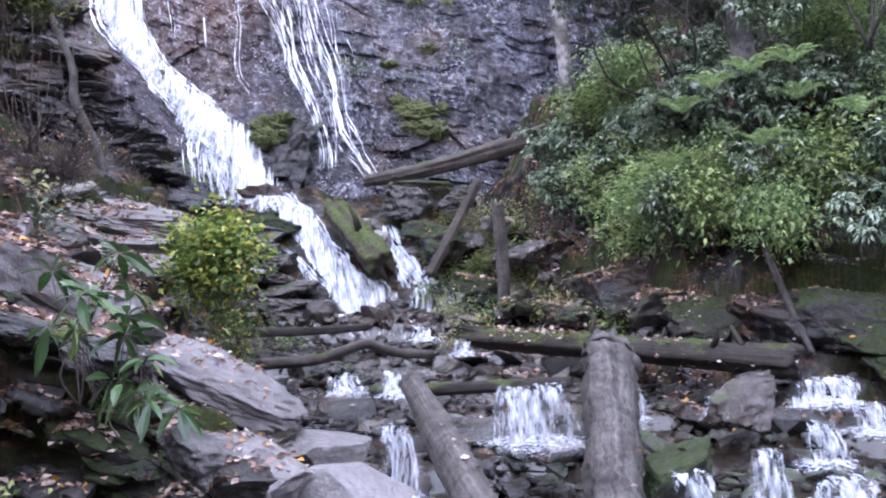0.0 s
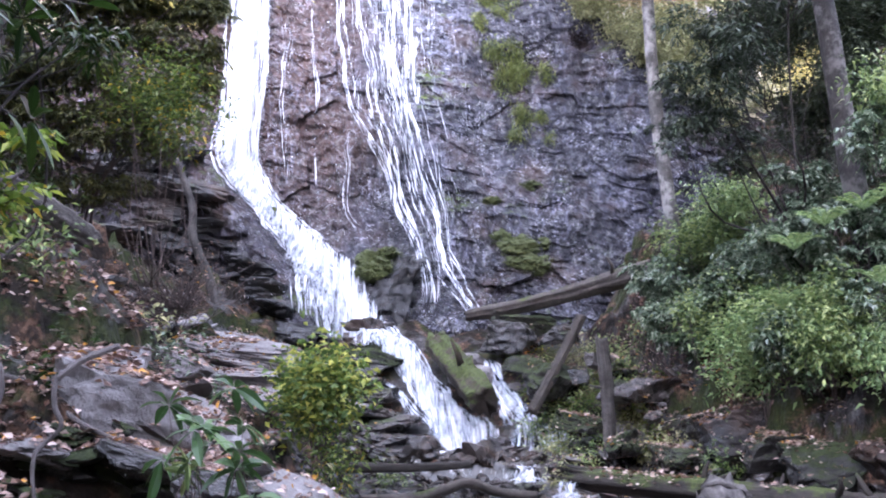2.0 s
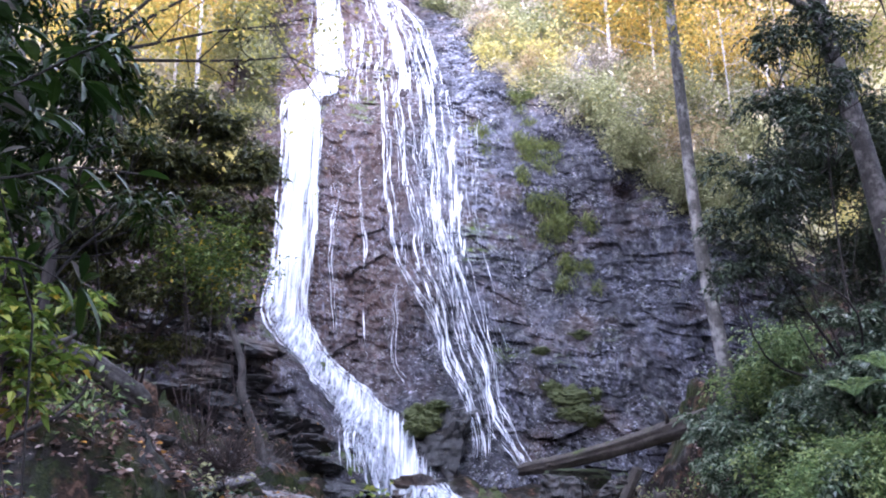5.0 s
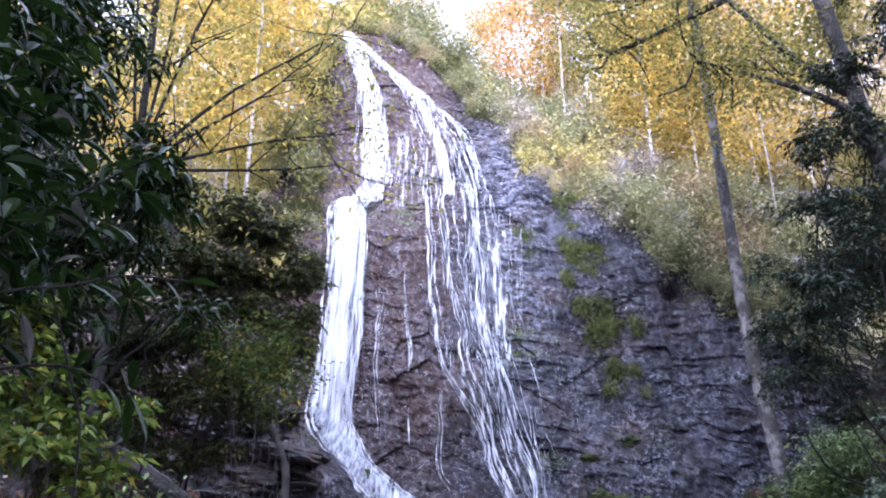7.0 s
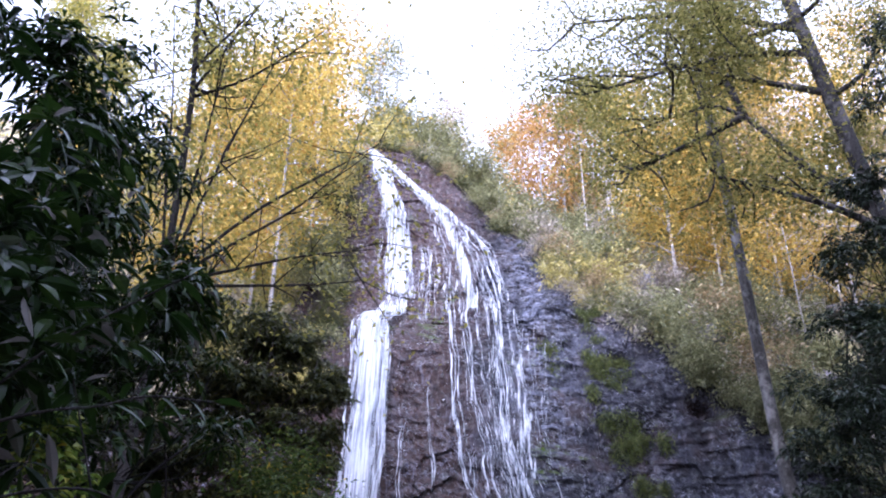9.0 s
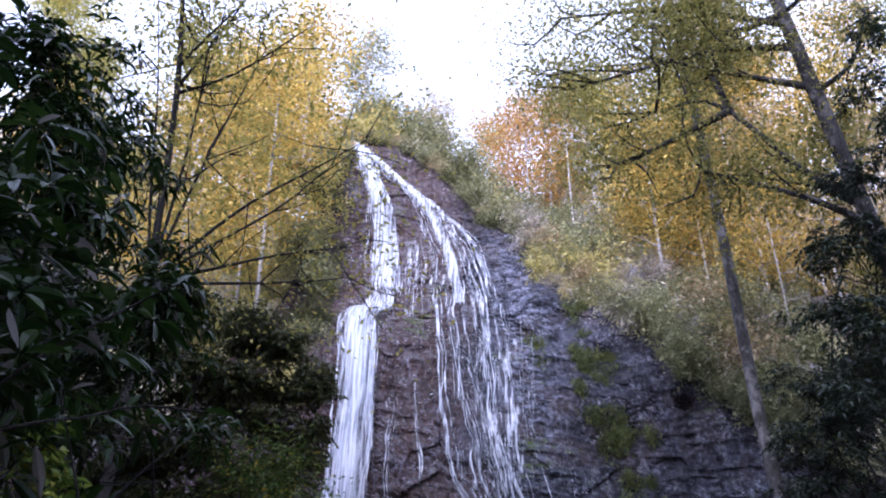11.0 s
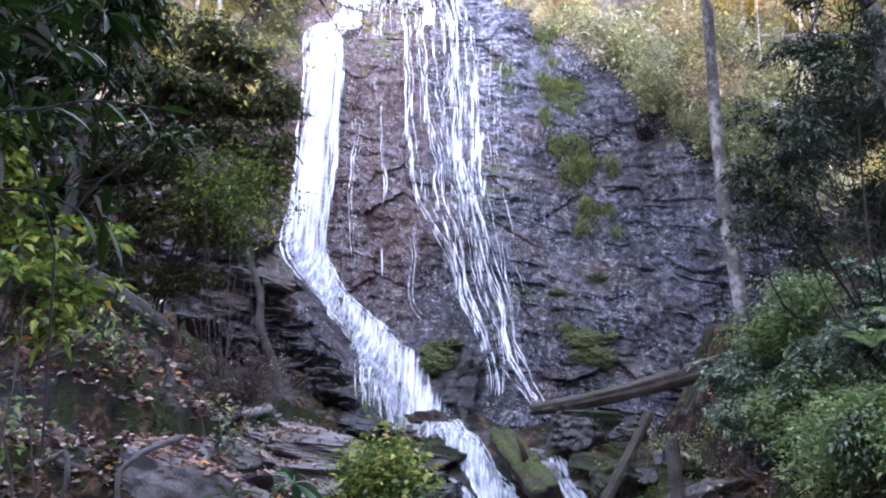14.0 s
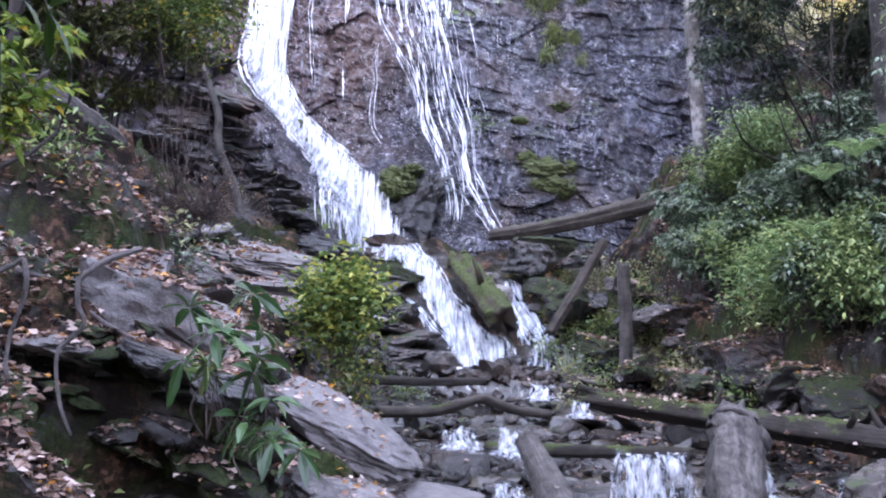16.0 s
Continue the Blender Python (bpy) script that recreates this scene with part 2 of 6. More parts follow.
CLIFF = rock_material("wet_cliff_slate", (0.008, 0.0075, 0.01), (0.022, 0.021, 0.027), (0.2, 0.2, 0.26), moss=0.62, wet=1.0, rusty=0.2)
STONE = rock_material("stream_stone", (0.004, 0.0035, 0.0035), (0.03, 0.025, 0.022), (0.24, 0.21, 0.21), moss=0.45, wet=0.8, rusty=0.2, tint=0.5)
SLAB = rock_material("dry_pale_slab", (0.08, 0.072, 0.07), (0.2, 0.185, 0.183), (0.36, 0.34, 0.34), moss=0.0, wet=0.1)
MOSSY = rock_material("mossy_rock", (0.008, 0.007, 0.006), (0.026, 0.023, 0.02), (0.085, 0.078, 0.07), moss=1.5, wet=0.25, tint=0.36)
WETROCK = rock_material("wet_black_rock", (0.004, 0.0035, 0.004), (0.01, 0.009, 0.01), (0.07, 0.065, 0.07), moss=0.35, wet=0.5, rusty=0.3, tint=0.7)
MOSS = leaf_material("moss_pelt", (0.007, 0.011, 0.003), (0.02, 0.028, 0.006), (0.045, 0.055, 0.012), gloss=0.8, through=0.1)
GROUND = ground_material()
HILL = hill_material()
# leaf tone darkened for overhead shade; grey spot leaves stand in for white glints
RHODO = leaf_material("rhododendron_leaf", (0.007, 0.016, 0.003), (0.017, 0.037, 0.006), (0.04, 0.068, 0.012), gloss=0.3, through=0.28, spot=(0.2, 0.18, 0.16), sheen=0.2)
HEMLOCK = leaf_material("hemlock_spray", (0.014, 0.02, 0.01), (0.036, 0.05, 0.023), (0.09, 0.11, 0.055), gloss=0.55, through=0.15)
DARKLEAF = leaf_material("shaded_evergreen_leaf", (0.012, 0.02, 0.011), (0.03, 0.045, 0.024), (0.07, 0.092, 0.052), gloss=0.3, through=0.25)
LAUREL = leaf_material("laurel_leaf", (0.038, 0.06, 0.034), (0.12, 0.168, 0.1), (0.3, 0.345, 0.24), gloss=0.2, through=0.2, sheen=0.7)
GREEN = leaf_material("fresh_green_leaf", (0.05, 0.088, 0.03), (0.15, 0.215, 0.07), (0.38, 0.43, 0.16), gloss=0.3, through=0.35)
YGREEN = leaf_material("yellow_green_leaf", (0.045, 0.085, 0.02), (0.15, 0.22, 0.05), (0.5, 0.47, 0.09), gloss=0.5, through=0.45)
YELLOW = leaf_material("autumn_yellow_leaf", (0.34, 0.25, 0.06), (0.62, 0.45, 0.085), (0.78, 0.61, 0.18), gloss=0.55, through=0.5, spot=(0.45, 0.22, 0.05))
ORANGE = leaf_material("autumn_orange_leaf", (0.3, 0.17, 0.05), (0.54, 0.3, 0.08), (0.62, 0.42, 0.15), gloss=0.55, through=0.5)
TAN = leaf_material("tan_autumn_leaf", (0.2, 0.15, 0.08), (0.38, 0.29, 0.15), (0.55, 0.44, 0.26), gloss=0.55, through=0.4)
OLIVEGOLD = leaf_material("olive_gold_leaf", (0.16, 0.165, 0.04), (0.36, 0.335, 0.075), (0.58, 0.48, 0.12), gloss=0.5, through=0.45)
PALEGOLD = leaf_material("pale_gold_leaf", (0.3, 0.29, 0.1), (0.58, 0.5, 0.16), (0.78, 0.68, 0.3), gloss=0.55, through=0.45)
DRYGRASS = leaf_material("dry_grass_blade", (0.4, 0.35, 0.25), (0.62, 0.56, 0.42), (0.8, 0.75, 0.64), gloss=0.6, through=0.35)
OLIVEGREEN = leaf_material("olive_green_leaf", (0.12, 0.13, 0.035), (0.3, 0.285, 0.075), (0.52, 0.45, 0.13), gloss=0.5, through=0.45)
GREYBRUSH = leaf_material("grey_brush_leaf", (0.2, 0.17, 0.14), (0.42, 0.37, 0.31), (0.62, 0.56, 0.5), gloss=0.6, through=0.3)
MOSSLEAF = leaf_material("moss_tuft", (0.016, 0.024, 0.005), (0.055, 0.075, 0.014), (0.16, 0.18, 0.042), gloss=0.6, through=0.4)
OLIVE = leaf_material("olive_shrub_leaf", (0.1, 0.11, 0.05), (0.25, 0.255, 0.12), (0.42, 0.4, 0.2), gloss=0.5, through=0.3)
FERN = leaf_material("fern_leaf", (0.09, 0.14, 0.05), (0.2, 0.29, 0.11), (0.38, 0.45, 0.18), gloss=0.4, through=0.4)
DEADLEAF = leaf_material("fallen_leaf", (0.075, 0.04, 0.028), (0.22, 0.135, 0.1), (0.55, 0.45, 0.4), gloss=0.5, through=0.1, spot=(0.5, 0.25, 0.04))
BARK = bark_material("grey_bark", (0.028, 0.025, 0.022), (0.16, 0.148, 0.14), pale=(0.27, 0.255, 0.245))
# darker copy of the grey bark: the leaning trunk's shade put into the colour
SHADEBARK = bark_material("shaded_grey_bark", (0.015, 0.013, 0.012), (0.075, 0.068, 0.064), pale=(0.13, 0.12, 0.115))
PALEBARK = bark_material("pale_bark", (0.16, 0.14, 0.125), (0.42, 0.39, 0.36), pale=(0.5, 0.48, 0.45))
DARKBARK = bark_material("dark_wet_bark", (0.012, 0.01, 0.009), (0.06, 0.048, 0.04))
BLACKLOG = bark_material("black_wet_wood", (0.01, 0.009, 0.008), (0.045, 0.037, 0.032), grained=True)
LOGBARK = bark_material("weathered_log", (0.008, 0.006, 0.005), (0.045, 0.037, 0.03), moss=0.42, grained=True)
PALEWOOD = bark_material("pale_bare_wood", (0.016, 0.013, 0.011), (0.1, 0.085, 0.072), moss=0.12, grained=True)
DEADWOOD = bark_material("grey_dead_wood", (0.012, 0.01, 0.009), (0.14, 0.125, 0.115), grained=True)
MOSSLOG = bark_material("mossy_log", (0.02, 0.016, 0.012), (0.09, 0.07, 0.055), moss=0.8, grained=True)
ROOT = bark_material("bare_root", (0.05, 0.042, 0.04), (0.2, 0.175, 0.17), grained=True)
TWIG = bark_material("dead_twig", (0.04, 0.029, 0.026), (0.125, 0.094, 0.086))
WATER = white_water_material("falling_water", 0.05, (13.0, 1.5, 0.22))
THREAD = white_water_material("water_thread", 0.1, (7.0, 2.0, 0.5))
DRIP = white_water_material("water_drip", -0.03, (5.0, 2.0, 1.6))
VEIL = white_water_material("thin_water_veil", -0.17, (9.0, 1.5, 0.9))
FROTH = white_water_material("white_froth", 0.1, (17.0, 17.0, 17.0))
STREAM = stream_material()
SPLASH = white_water_material("splashing_water", 0.15, (13.0, 13.0, 3.0))
BRIGHT = leaf_material("bright_shrub_leaf", (0.05, 0.09, 0.012), (0.17, 0.25, 0.035), (0.42, 0.42, 0.07), gloss=0.4, through=0.45, spot=(0.5, 0.36, 0.04))
SPRIG = leaf_material("young_rhododendron_leaf", (0.02, 0.045, 0.012), (0.045, 0.095, 0.026), (0.11, 0.17, 0.06), gloss=0.3, through=0.3)
LEDGEGREEN = leaf_material("ledge_grass_blade", (0.03, 0.045, 0.009), (0.09, 0.115, 0.022), (0.2, 0.21, 0.05), gloss=0.6, through=0.4)
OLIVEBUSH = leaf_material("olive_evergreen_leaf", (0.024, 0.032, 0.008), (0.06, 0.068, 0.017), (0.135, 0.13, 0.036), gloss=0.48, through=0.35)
VINE = leaf_material("bank_shrub_leaf", (0.03, 0.055, 0.01), (0.09, 0.14, 0.025), (0.24, 0.27, 0.055), gloss=0.45, through=0.4, spot=(0.45, 0.34, 0.03))


# ---- noise and the large forms of the gorge ----
def hash01(i, j, seed=0):
    n = (np.asarray(i).astype(np.int64) * 374761393 + np.asarray(j).astype(np.int64) * 668265263 + seed * 974711) & 0x7FFFFFFF
    n = ((n ^ (n >> 13)) * 1274126177) & 0x7FFFFFFF
    n = ((n ^ (n >> 15)) * 2246822519) & 0x7FFFFFFF
    return (n & 0xFFFFF) / 1048575.0


def vnoise(x, y, seed=0):
    x, y = np.asarray(x, float), np.asarray(y, float)
    i, j = np.floor(x), np.floor(y)
    u, v = x - i, y - j
    u, v = u * u * (3 - 2 * u), v * v * (3 - 2 * v)
    a, b = hash01(i, j, seed), hash01(i + 1, j, seed)
    c, d = hash01(i, j + 1, seed), hash01(i + 1, j + 1, seed)
    return (a * (1 - u) + b * u) * (1 - v) + (c * (1 - u) + d * u) * v


def fbm(x, y, seed=0, octaves=4):
    x, y = np.asarray(x, float), np.asarray(y, float)
    total, amp = 0.0, 0.5
    for k in range(octaves):
        total = total + amp * (vnoise(x * 2 ** k, y * 2 ** k, seed + 7 * k) - 0.5)
        amp *= 0.5
    return total * 2


def facets(x, y, seed, tilt):
    """Broken faces: the plane of the nearest of scattered points."""
    x, y = np.asarray(x, float), np.asarray(y, float)
    i, j = np.floor(x), np.floor(y)
    best, out = np.full(np.broadcast(x, y).shape, 9.0), np.zeros(np.broadcast(x, y).shape)
    for a in (-1, 0, 1):
        for b in (-1, 0, 1):
            u = x - (i + a + hash01(i + a, j + b, seed))
            v = y - (j + b + hash01(i + a, j + b, seed + 1))
            d = np.abs(u) * 0.8 + np.abs(v) + 0.25 * (u * u + v * v)
            h = hash01(i + a, j + b, seed + 2) - 0.5 + tilt * (u * (hash01(i + a, j + b, seed + 3) - 0.5) + v * (hash01(i + a, j + b, seed + 4) - 0.75))
            out = np.where(d < best, h, out)
            best = np.minimum(d, best)
    return out


def ramp(x, a, b):
    t = np.clip((np.asarray(x, float) - a) / (b - a), 0, 1)
    return t * t * (3 - 2 * t)


def steps(y):
    """The height of the stream's bed, which climbs in little falls towards the cliff."""
    base = np.interp(y, [-60, 0, 6, 20.2, 21, 24, 26.5, 30], [-3, 0.0, 0.35, 2.5, 3.1, 5.0, 6.0, 6.4])
    tread = np.floor((y + 0.4) / 1.9) * 1.9 - 0.4 + 1.9 * ramp(((y + 0.4) % 1.9) / 1.9, 0.0, 0.22)
    terraced = np.interp(tread, [0, 6, 20.2, 21, 24, 26.5], [0, 0.35, 2.5, 3.1, 5.0, 6.0])
    return np.where((y > 6) & (y < 20.2), terraced - 0.1, base)


def bed_z(x, y):
    return steps(y + 1.7 * fbm(x * 0.55, y * 0.25, 4, 3)) + 0.25 * fbm(x * 0.5, y * 0.5, 44, 2)


def bank_left(y):
    return np.interp(y, [0, 4, 9, 12, 15, 17, 20, 24, 27], [1.5, 1.0, 0.5, 0.0, -0.7, -1.0, -0.2, -0.8, -2])


def bank_right(y):
    return np.interp(y, [0, 8, 11.5, 12.4, 13.3, 14.4, 15.5, 18.5, 20, 24, 27], [12, 11, 9.2, 8.2, 6.9, 5.6, 5.0, 4.9, 4.7, 5.0, 6.5])


def rise_left(d, y):
    steep = 1.25 * ramp(d, 0, 0.8) + 0.72 * np.clip(d - 0.6, 0, 5) + 0.95 * np.clip(d - 5.6, 0, 9)
    return steep * np.interp(y, [-12, 0, 5, 7.3, 7.9, 19, 22.5], [0.2, 0.6, 0.72, 0.74, 1.05, 1.0, 0.35])


def rise_right(d, y):
    gentle = 1.7 * ramp(d, 0, 2.2) + 0.75 * np.clip(d - 1.2, 0, 4) + 1.1 * np.clip(d - 4.8, 0, 9)
    steep = 0.65 * ramp(d, 0, 1.1) + 1.2 * ramp(d, 1.1, 1.8) + 0.85 * np.clip(d - 1.4, 0, 3.4) + 1.1 * np.clip(d - 4.8, 0, 9)
    return gentle + (steep - gentle) * ramp(18.8 - y, 0, 1.5)


def ground_z(x, y):
    x, y = np.asarray(x, float), np.asarray(y, float)
    wob = 0.9 * fbm(x * 0.35, y * 0.35, 3, 2)
    z = bed_z(x, y)
    left, right = bank_left(y) - x + wob * 0.6, x - bank_right(y) + wob * 0.6
    # unseen slope behind the camera, added to keep the low sun off the foot of the fall
    z = z + 0.88 * np.clip(-6 - y, 0, 54)
    z = z + rise_left(np.clip(left, 0, None), y) + rise_right(np.clip(right, 0, None), y)
    bank = np.clip(np.maximum(left, right), 0, 1)
    z = z + bank * (0.8 * fbm(x * 0.7, y * 0.7, 5, 4)) + 0.16 * fbm(x * 1.9, y * 1.9, 6, 4) + bank * (0.2 * facets(x * 0.9, y * 0.9, 61, 0.9) + 0.12 * facets(x * 2.4, y * 2.4, 66, 0.9) + 0.05 * fbm(x * 5, y * 5, 69, 2))
    z = z + 0.9 * np.exp(-((x + 4.3) / 1.3) ** 2 - ((y - 10.2) / 2.2) ** 2)
    z = z - 1.3 * np.exp(-((x + 1.95) / 0.75) ** 4 - ((y - 7.35) / 0.42) ** 4)
    # broken rock ledges on the banks
    k = np.floor((z + 0.22 * x) / 0.28)
    ledge = (hash01(k, np.floor(x * 0.9 + 3 * hash01(k, k * 0, 8)), 9) - 0.5) * 0.34
    return z + bank * ledge


CLIFF_Z = [1, 5.5, 8, 14, 19.6, 20.0, 20.6, 24, 30, 36]
CLIFF_Y = [24.5, 26.0, 27.0, 29.2, 31.3, 31.6, 32.9, 34.4, 37.0, 39.6]
TOP_X = [-40, -20, -12, -9, -7.6, -6.8, -4, -2, 0.8, 2.5, 3.3, 5.2, 6.2, 7.2, 8.2, 13, 22, 40]
TOP_Z = [24, 15, 14, 17, 24, 33.5, 33.2, 31, 27, 24, 22.2, 20.8, 19.3, 17.0, 15.4, 10.5, 12, 26]


def cliff_top(x):
    return np.interp(x, TOP_X, TOP_Z) + 0.8 * fbm(np.asarray(x) * 0.7, np.asarray(x) * 0 + 3.3, 31, 3)


def cliff_base(x, z):
    """Distance of the rock face, without its broken surface."""
    x, z = np.asarray(x, float), np.asarray(z, float)
    y = np.interp(z, CLIFF_Z, CLIFF_Y)
    # above the ledge the left column stands proud, the right part leans back evenly
    even = np.interp(z, [1, 5.5, 14, 20, 30, 36], [24.5, 26.0, 29.3, 32.1, 36.6, 39.4])
    y = y + (even - y) * ramp(x, 0.5, 3.0)
    y = y - 0.05 * np.clip(x - 3, 0, 11) ** 1.8 - 0.07 * np.clip(-5.5 - x, 0, 12) ** 1.8
    # the lower left tier that the main fall slides past
    edge = np.interp(z, [4, 6, 10.6, 12], [-0.2, -0.9, -4.3, -6])
    y = y - 2.3 * ramp(edge - x, -0.3, 1.2) * ramp(11.6 - z, 0, 0.9) * ramp(z, 0, 4)
    y = y + 1.8 * np.exp(-((x + 4.9) / 1.5) ** 2 - ((z - 7.2) / 1.3) ** 2)
    return y + 1.0 * fbm(x * 0.22, z * 0.22, 11, 3)


def cliff_y(x, z):
    x, z = np.asarray(x, float), np.asarray(z, float)
    y = cliff_base(x, z)
    wx = x + 0.3 * fbm(x * 1.1, z * 1.1, 12, 3)
    wz = z + 0.14 * x + 0.2 * fbm(x * 0.9, z * 0.9, 13, 3)
    col = np.floor(wx * 0.5 + 0.12 * z + 0.8 * fbm(x * 0.6, z * 0.6, 19, 2))
    bed = wz * (0.8 + 0.5 * hash01(col, col * 0, 20)) + 3 * hash01(col, col * 0, 21)
    k = np.floor(bed)
    sharp = ramp(fbm(x * 0.45, z * 0.6, 29, 3), -0.12, 0.3)
    lip = sharp * (0.03 + 0.13 * hash01(k, col, 23)) * (1 - (bed - k)) ** 1.6 + 0.08 * hash01(k, col, 24)
    thin = wz * 4.2 + 4 * hash01(np.floor(wx * 1.6 + 0.3 * z), k, 25)
    m = np.floor(thin)
    lip = lip + (0.01 + 0.03 * hash01(m, np.floor(wx * 1.6 + 0.3 * z), 28)) * (1 - (thin - m))
    out = 0.22 * facets(wx * 0.4, wz * 0.4, 20, 0.7) + 0.1 * facets(wx * 0.75, wz * 1.6, 26, 0.8) + 0.06 * facets(wx * 1.9, wz * 3.6, 32, 0.8) + 0.03 * facets(wx * 4.2, wz * 7.0, 38, 0.9)
    rough = 0.4 + 0.6 * ramp(fbm(x * 0.25, z * 0.25, 14, 2), -0.35, 0.3)
    hollow = 0.9 * np.exp(-((x - 4.55) / 0.42) ** 2 - ((z - 18.2) / 0.3) ** 2) + 0.9 * np.exp(-((x - 6.9) / 0.5) ** 2 - ((z - 15.6) / 0.35) ** 2) + 0.7 * np.exp(-((x - 5.5) / 0.5) ** 2 - ((z - 21.6) / 0.25) ** 2)
    return y - (out + lip) * rough + hollow + 0.12 * fbm(x * 1.4, z * 1.2, 15, 4) + 0.07 * fbm(x * 5, z * 6, 18, 2)


def hill_slope(x):
    return 0.70 + 0.5 * ramp(np.asarray(x, float), 1.0, 7.0) + 0.55 * ramp(-np.asarray(x, float), 8.0, 12.0)


def hill_z(x, y):
    x, y = np.asarray(x, float), np.asarray(y, float)
    zt = cliff_top(x)
    d = y - cliff_base(x, zt)
    return zt - 0.1 + np.clip(d, None, 16) * hill_slope(x) + 0.3 * np.clip(d - 16, 0, None) + 0.9 * fbm(x * 0.3, y * 0.3, 17, 3) * ramp(y - cliff_base(x, zt), 0, 2)


from mathutils.bvhtree import BVHTree


# ---- building blocks ----
def np_mesh(name, verts, faces, material, smooth=False):
    """A mesh from arrays of corners and of faces with three or four corners each."""
    verts, faces = np.asarray(verts, np.float32), np.asarray(faces, np.int32)
    me = bpy.data.meshes.new(name)
    n, k = faces.shape
    me.vertices.add(len(verts))
    me.vertices.foreach_set("co", verts.ravel())
    me.loops.add(n * k)
    me.loops.foreach_set("vertex_index", faces.ravel())
    me.polygons.add(n)
    me.polygons.foreach_set("loop_start", np.arange(0, n * k, k, dtype=np.int32))
    me.polygons.foreach_set("use_smooth", np.full(n, smooth))
    me.update(calc_edges=True)
    me.materials.append(material)
    return me


def grid_faces(rows, cols):
    i = np.arange(rows - 1)[:, None] * cols + np.arange(cols - 1)[None]
    i = i.ravel()
    return np.stack([i, i + 1, i + cols + 1, i + cols], 1)


def part(name, mesh, parent, label=""):
    ob = new(name, mesh)
    ob.parent = parent
    return tagged(ob, label) if label else ob


def base_empty(name, at):
    ob = new(name)
    ob.empty_display_size = 0.2
    ob.location = at
    return ob


def unit(v):
    v = np.asarray(v, float)
    return v / np.maximum(np.linalg.norm(v, axis=-1, keepdims=True), 1e-9)


def leaf_arrays(rng, at, along, size, ratio, droop=0.25, fine=False):
    """Leaves as folded blades; fine ones bend along their length."""
    n = len(at)
    along = unit(along)
    side = unit(np.cross(along, unit(rng.normal(size=(n, 3)) * 0.55 + [0, 0, 1.0])))
    face = np.cross(side, along)
    size = np.asarray(size, float).reshape(-1, 1) * np.ones((n, 1))
    if not fine:
        mid = at + along * size * 0.45
        w = size * ratio * 0.5
        tip = at + along * size - np.array([0, 0, 1.0]) * size * droop
        v = np.stack([at, mid + side * w + face * w * 0.35, tip, mid - side * w + face * w * 0.35], 1).reshape(-1, 3)
        f = np.arange(n * 4).reshape(n, 4)
        return v, f
    rows = []
    for s, w in ((0, 0.06), (0.25, 0.75), (0.55, 1.0), (0.82, 0.66), (1.0, 0.05)):
        c = at + along * size * s - np.array([0, 0, 1.0]) * size * droop * s * s
        half = side * size * ratio * 0.5 * w
        lift = face * size * ratio * 0.16 * w
        rows += [c - half + lift, c, c + half + lift]
    v = np.stack(rows, 1).reshape(-1, 3)
    f = np.concatenate([np.stack([np.arange(n) * 15 + 3 * r + c + o for o in (0, 1, 4, 3)], 1) for r in range(4) for c in range(2)])
    return v, f


def tube_arrays(pts, radii, sides=6, rng=None, rough=0.0):
    pts = np.asarray(pts, float)
    radii = np.asarray(radii, float)
    tangent = unit(np.gradient(pts, axis=0))
    ref = np.array([0.31, 0.17, 0.93]) if abs(tangent[:, 2]).mean() < 0.8 else np.array([0.93, 0.31, 0.1])
    a = unit(np.cross(tangent, ref))
    b = np.cross(tangent, a)
    ang = np.arange(sides) * 2 * np.pi / sides
    r = radii[:, None] * np.ones(sides)
    if rng is not None and rough:
        r = r * (1 + rough * rng.normal(size=r.shape))
    v = pts[:, None] + r[..., None] * (np.cos(ang)[None, :, None] * a[:, None] + np.sin(ang)[None, :, None] * b[:, None])
    n = len(pts)
    j = np.arange(sides)
    f = np.concatenate([np.stack([i * sides + j, i * sides + (j + 1) % sides, (i + 1) * sides + (j + 1) % sides, (i + 1) * sides + j], 1) for i in range(n - 1)])
    v = np.concatenate([v.reshape(-1, 3), pts[:1], pts[-1:]])
    end = [[n * sides, (k + 1) % sides, k, k] for k in range(sides)] + [[n * sides + 1, (n - 1) * sides + k, (n - 1) * sides + (k + 1) % sides, (n - 1) * sides + (k + 1) % sides] for k in range(sides)]
    return v, np.concatenate([f, np.array(end)])


def clean_faces(f):
    """Splits off faces whose last corner is doubled."""
    tri = f[:, 2] == f[:, 3]
    return np.concatenate([f[~tri][:, [0, 1, 2]], f[~tri][:, [0, 2, 3]], f[tri][:, :3]])


def merge(arrays):
    vs, fs, n = [], [], 0
    for v, f in arrays:
        vs.append(v), fs.append(f + n)
        n += len(v)
    return np.concatenate(vs), np.concatenate(fs)


def curve_points(ctrl, n):
    """A smooth line of n points through control points."""
    c = np.asarray(ctrl, float)
    t = np.linspace(0, len(c) - 1, n)
    i = np.clip(np.floor(t).astype(int), 0, len(c) - 2)
    u = (t - i)[:, None]
    p0, p1, p2, p3 = c[np.clip(i - 1, 0, None)], c[i], c[i + 1], c[np.clip(i + 2, None, len(c) - 1)]
    return 0.5 * (2 * p1 + (p2 - p0) * u + (2 * p0 - 5 * p1 + 4 * p2 - p3) * u ** 2 + (3 * p1 - p0 - 3 * p2 + p3) * u ** 3)


def tube_mesh(name, lines, material, sides=6, rng=None, rough=0.0):
    v, f = merge([tube_arrays(p, r, sides, rng, rough) for p, r in lines])
    return np_mesh(name, v, clean_faces(f), material, True)


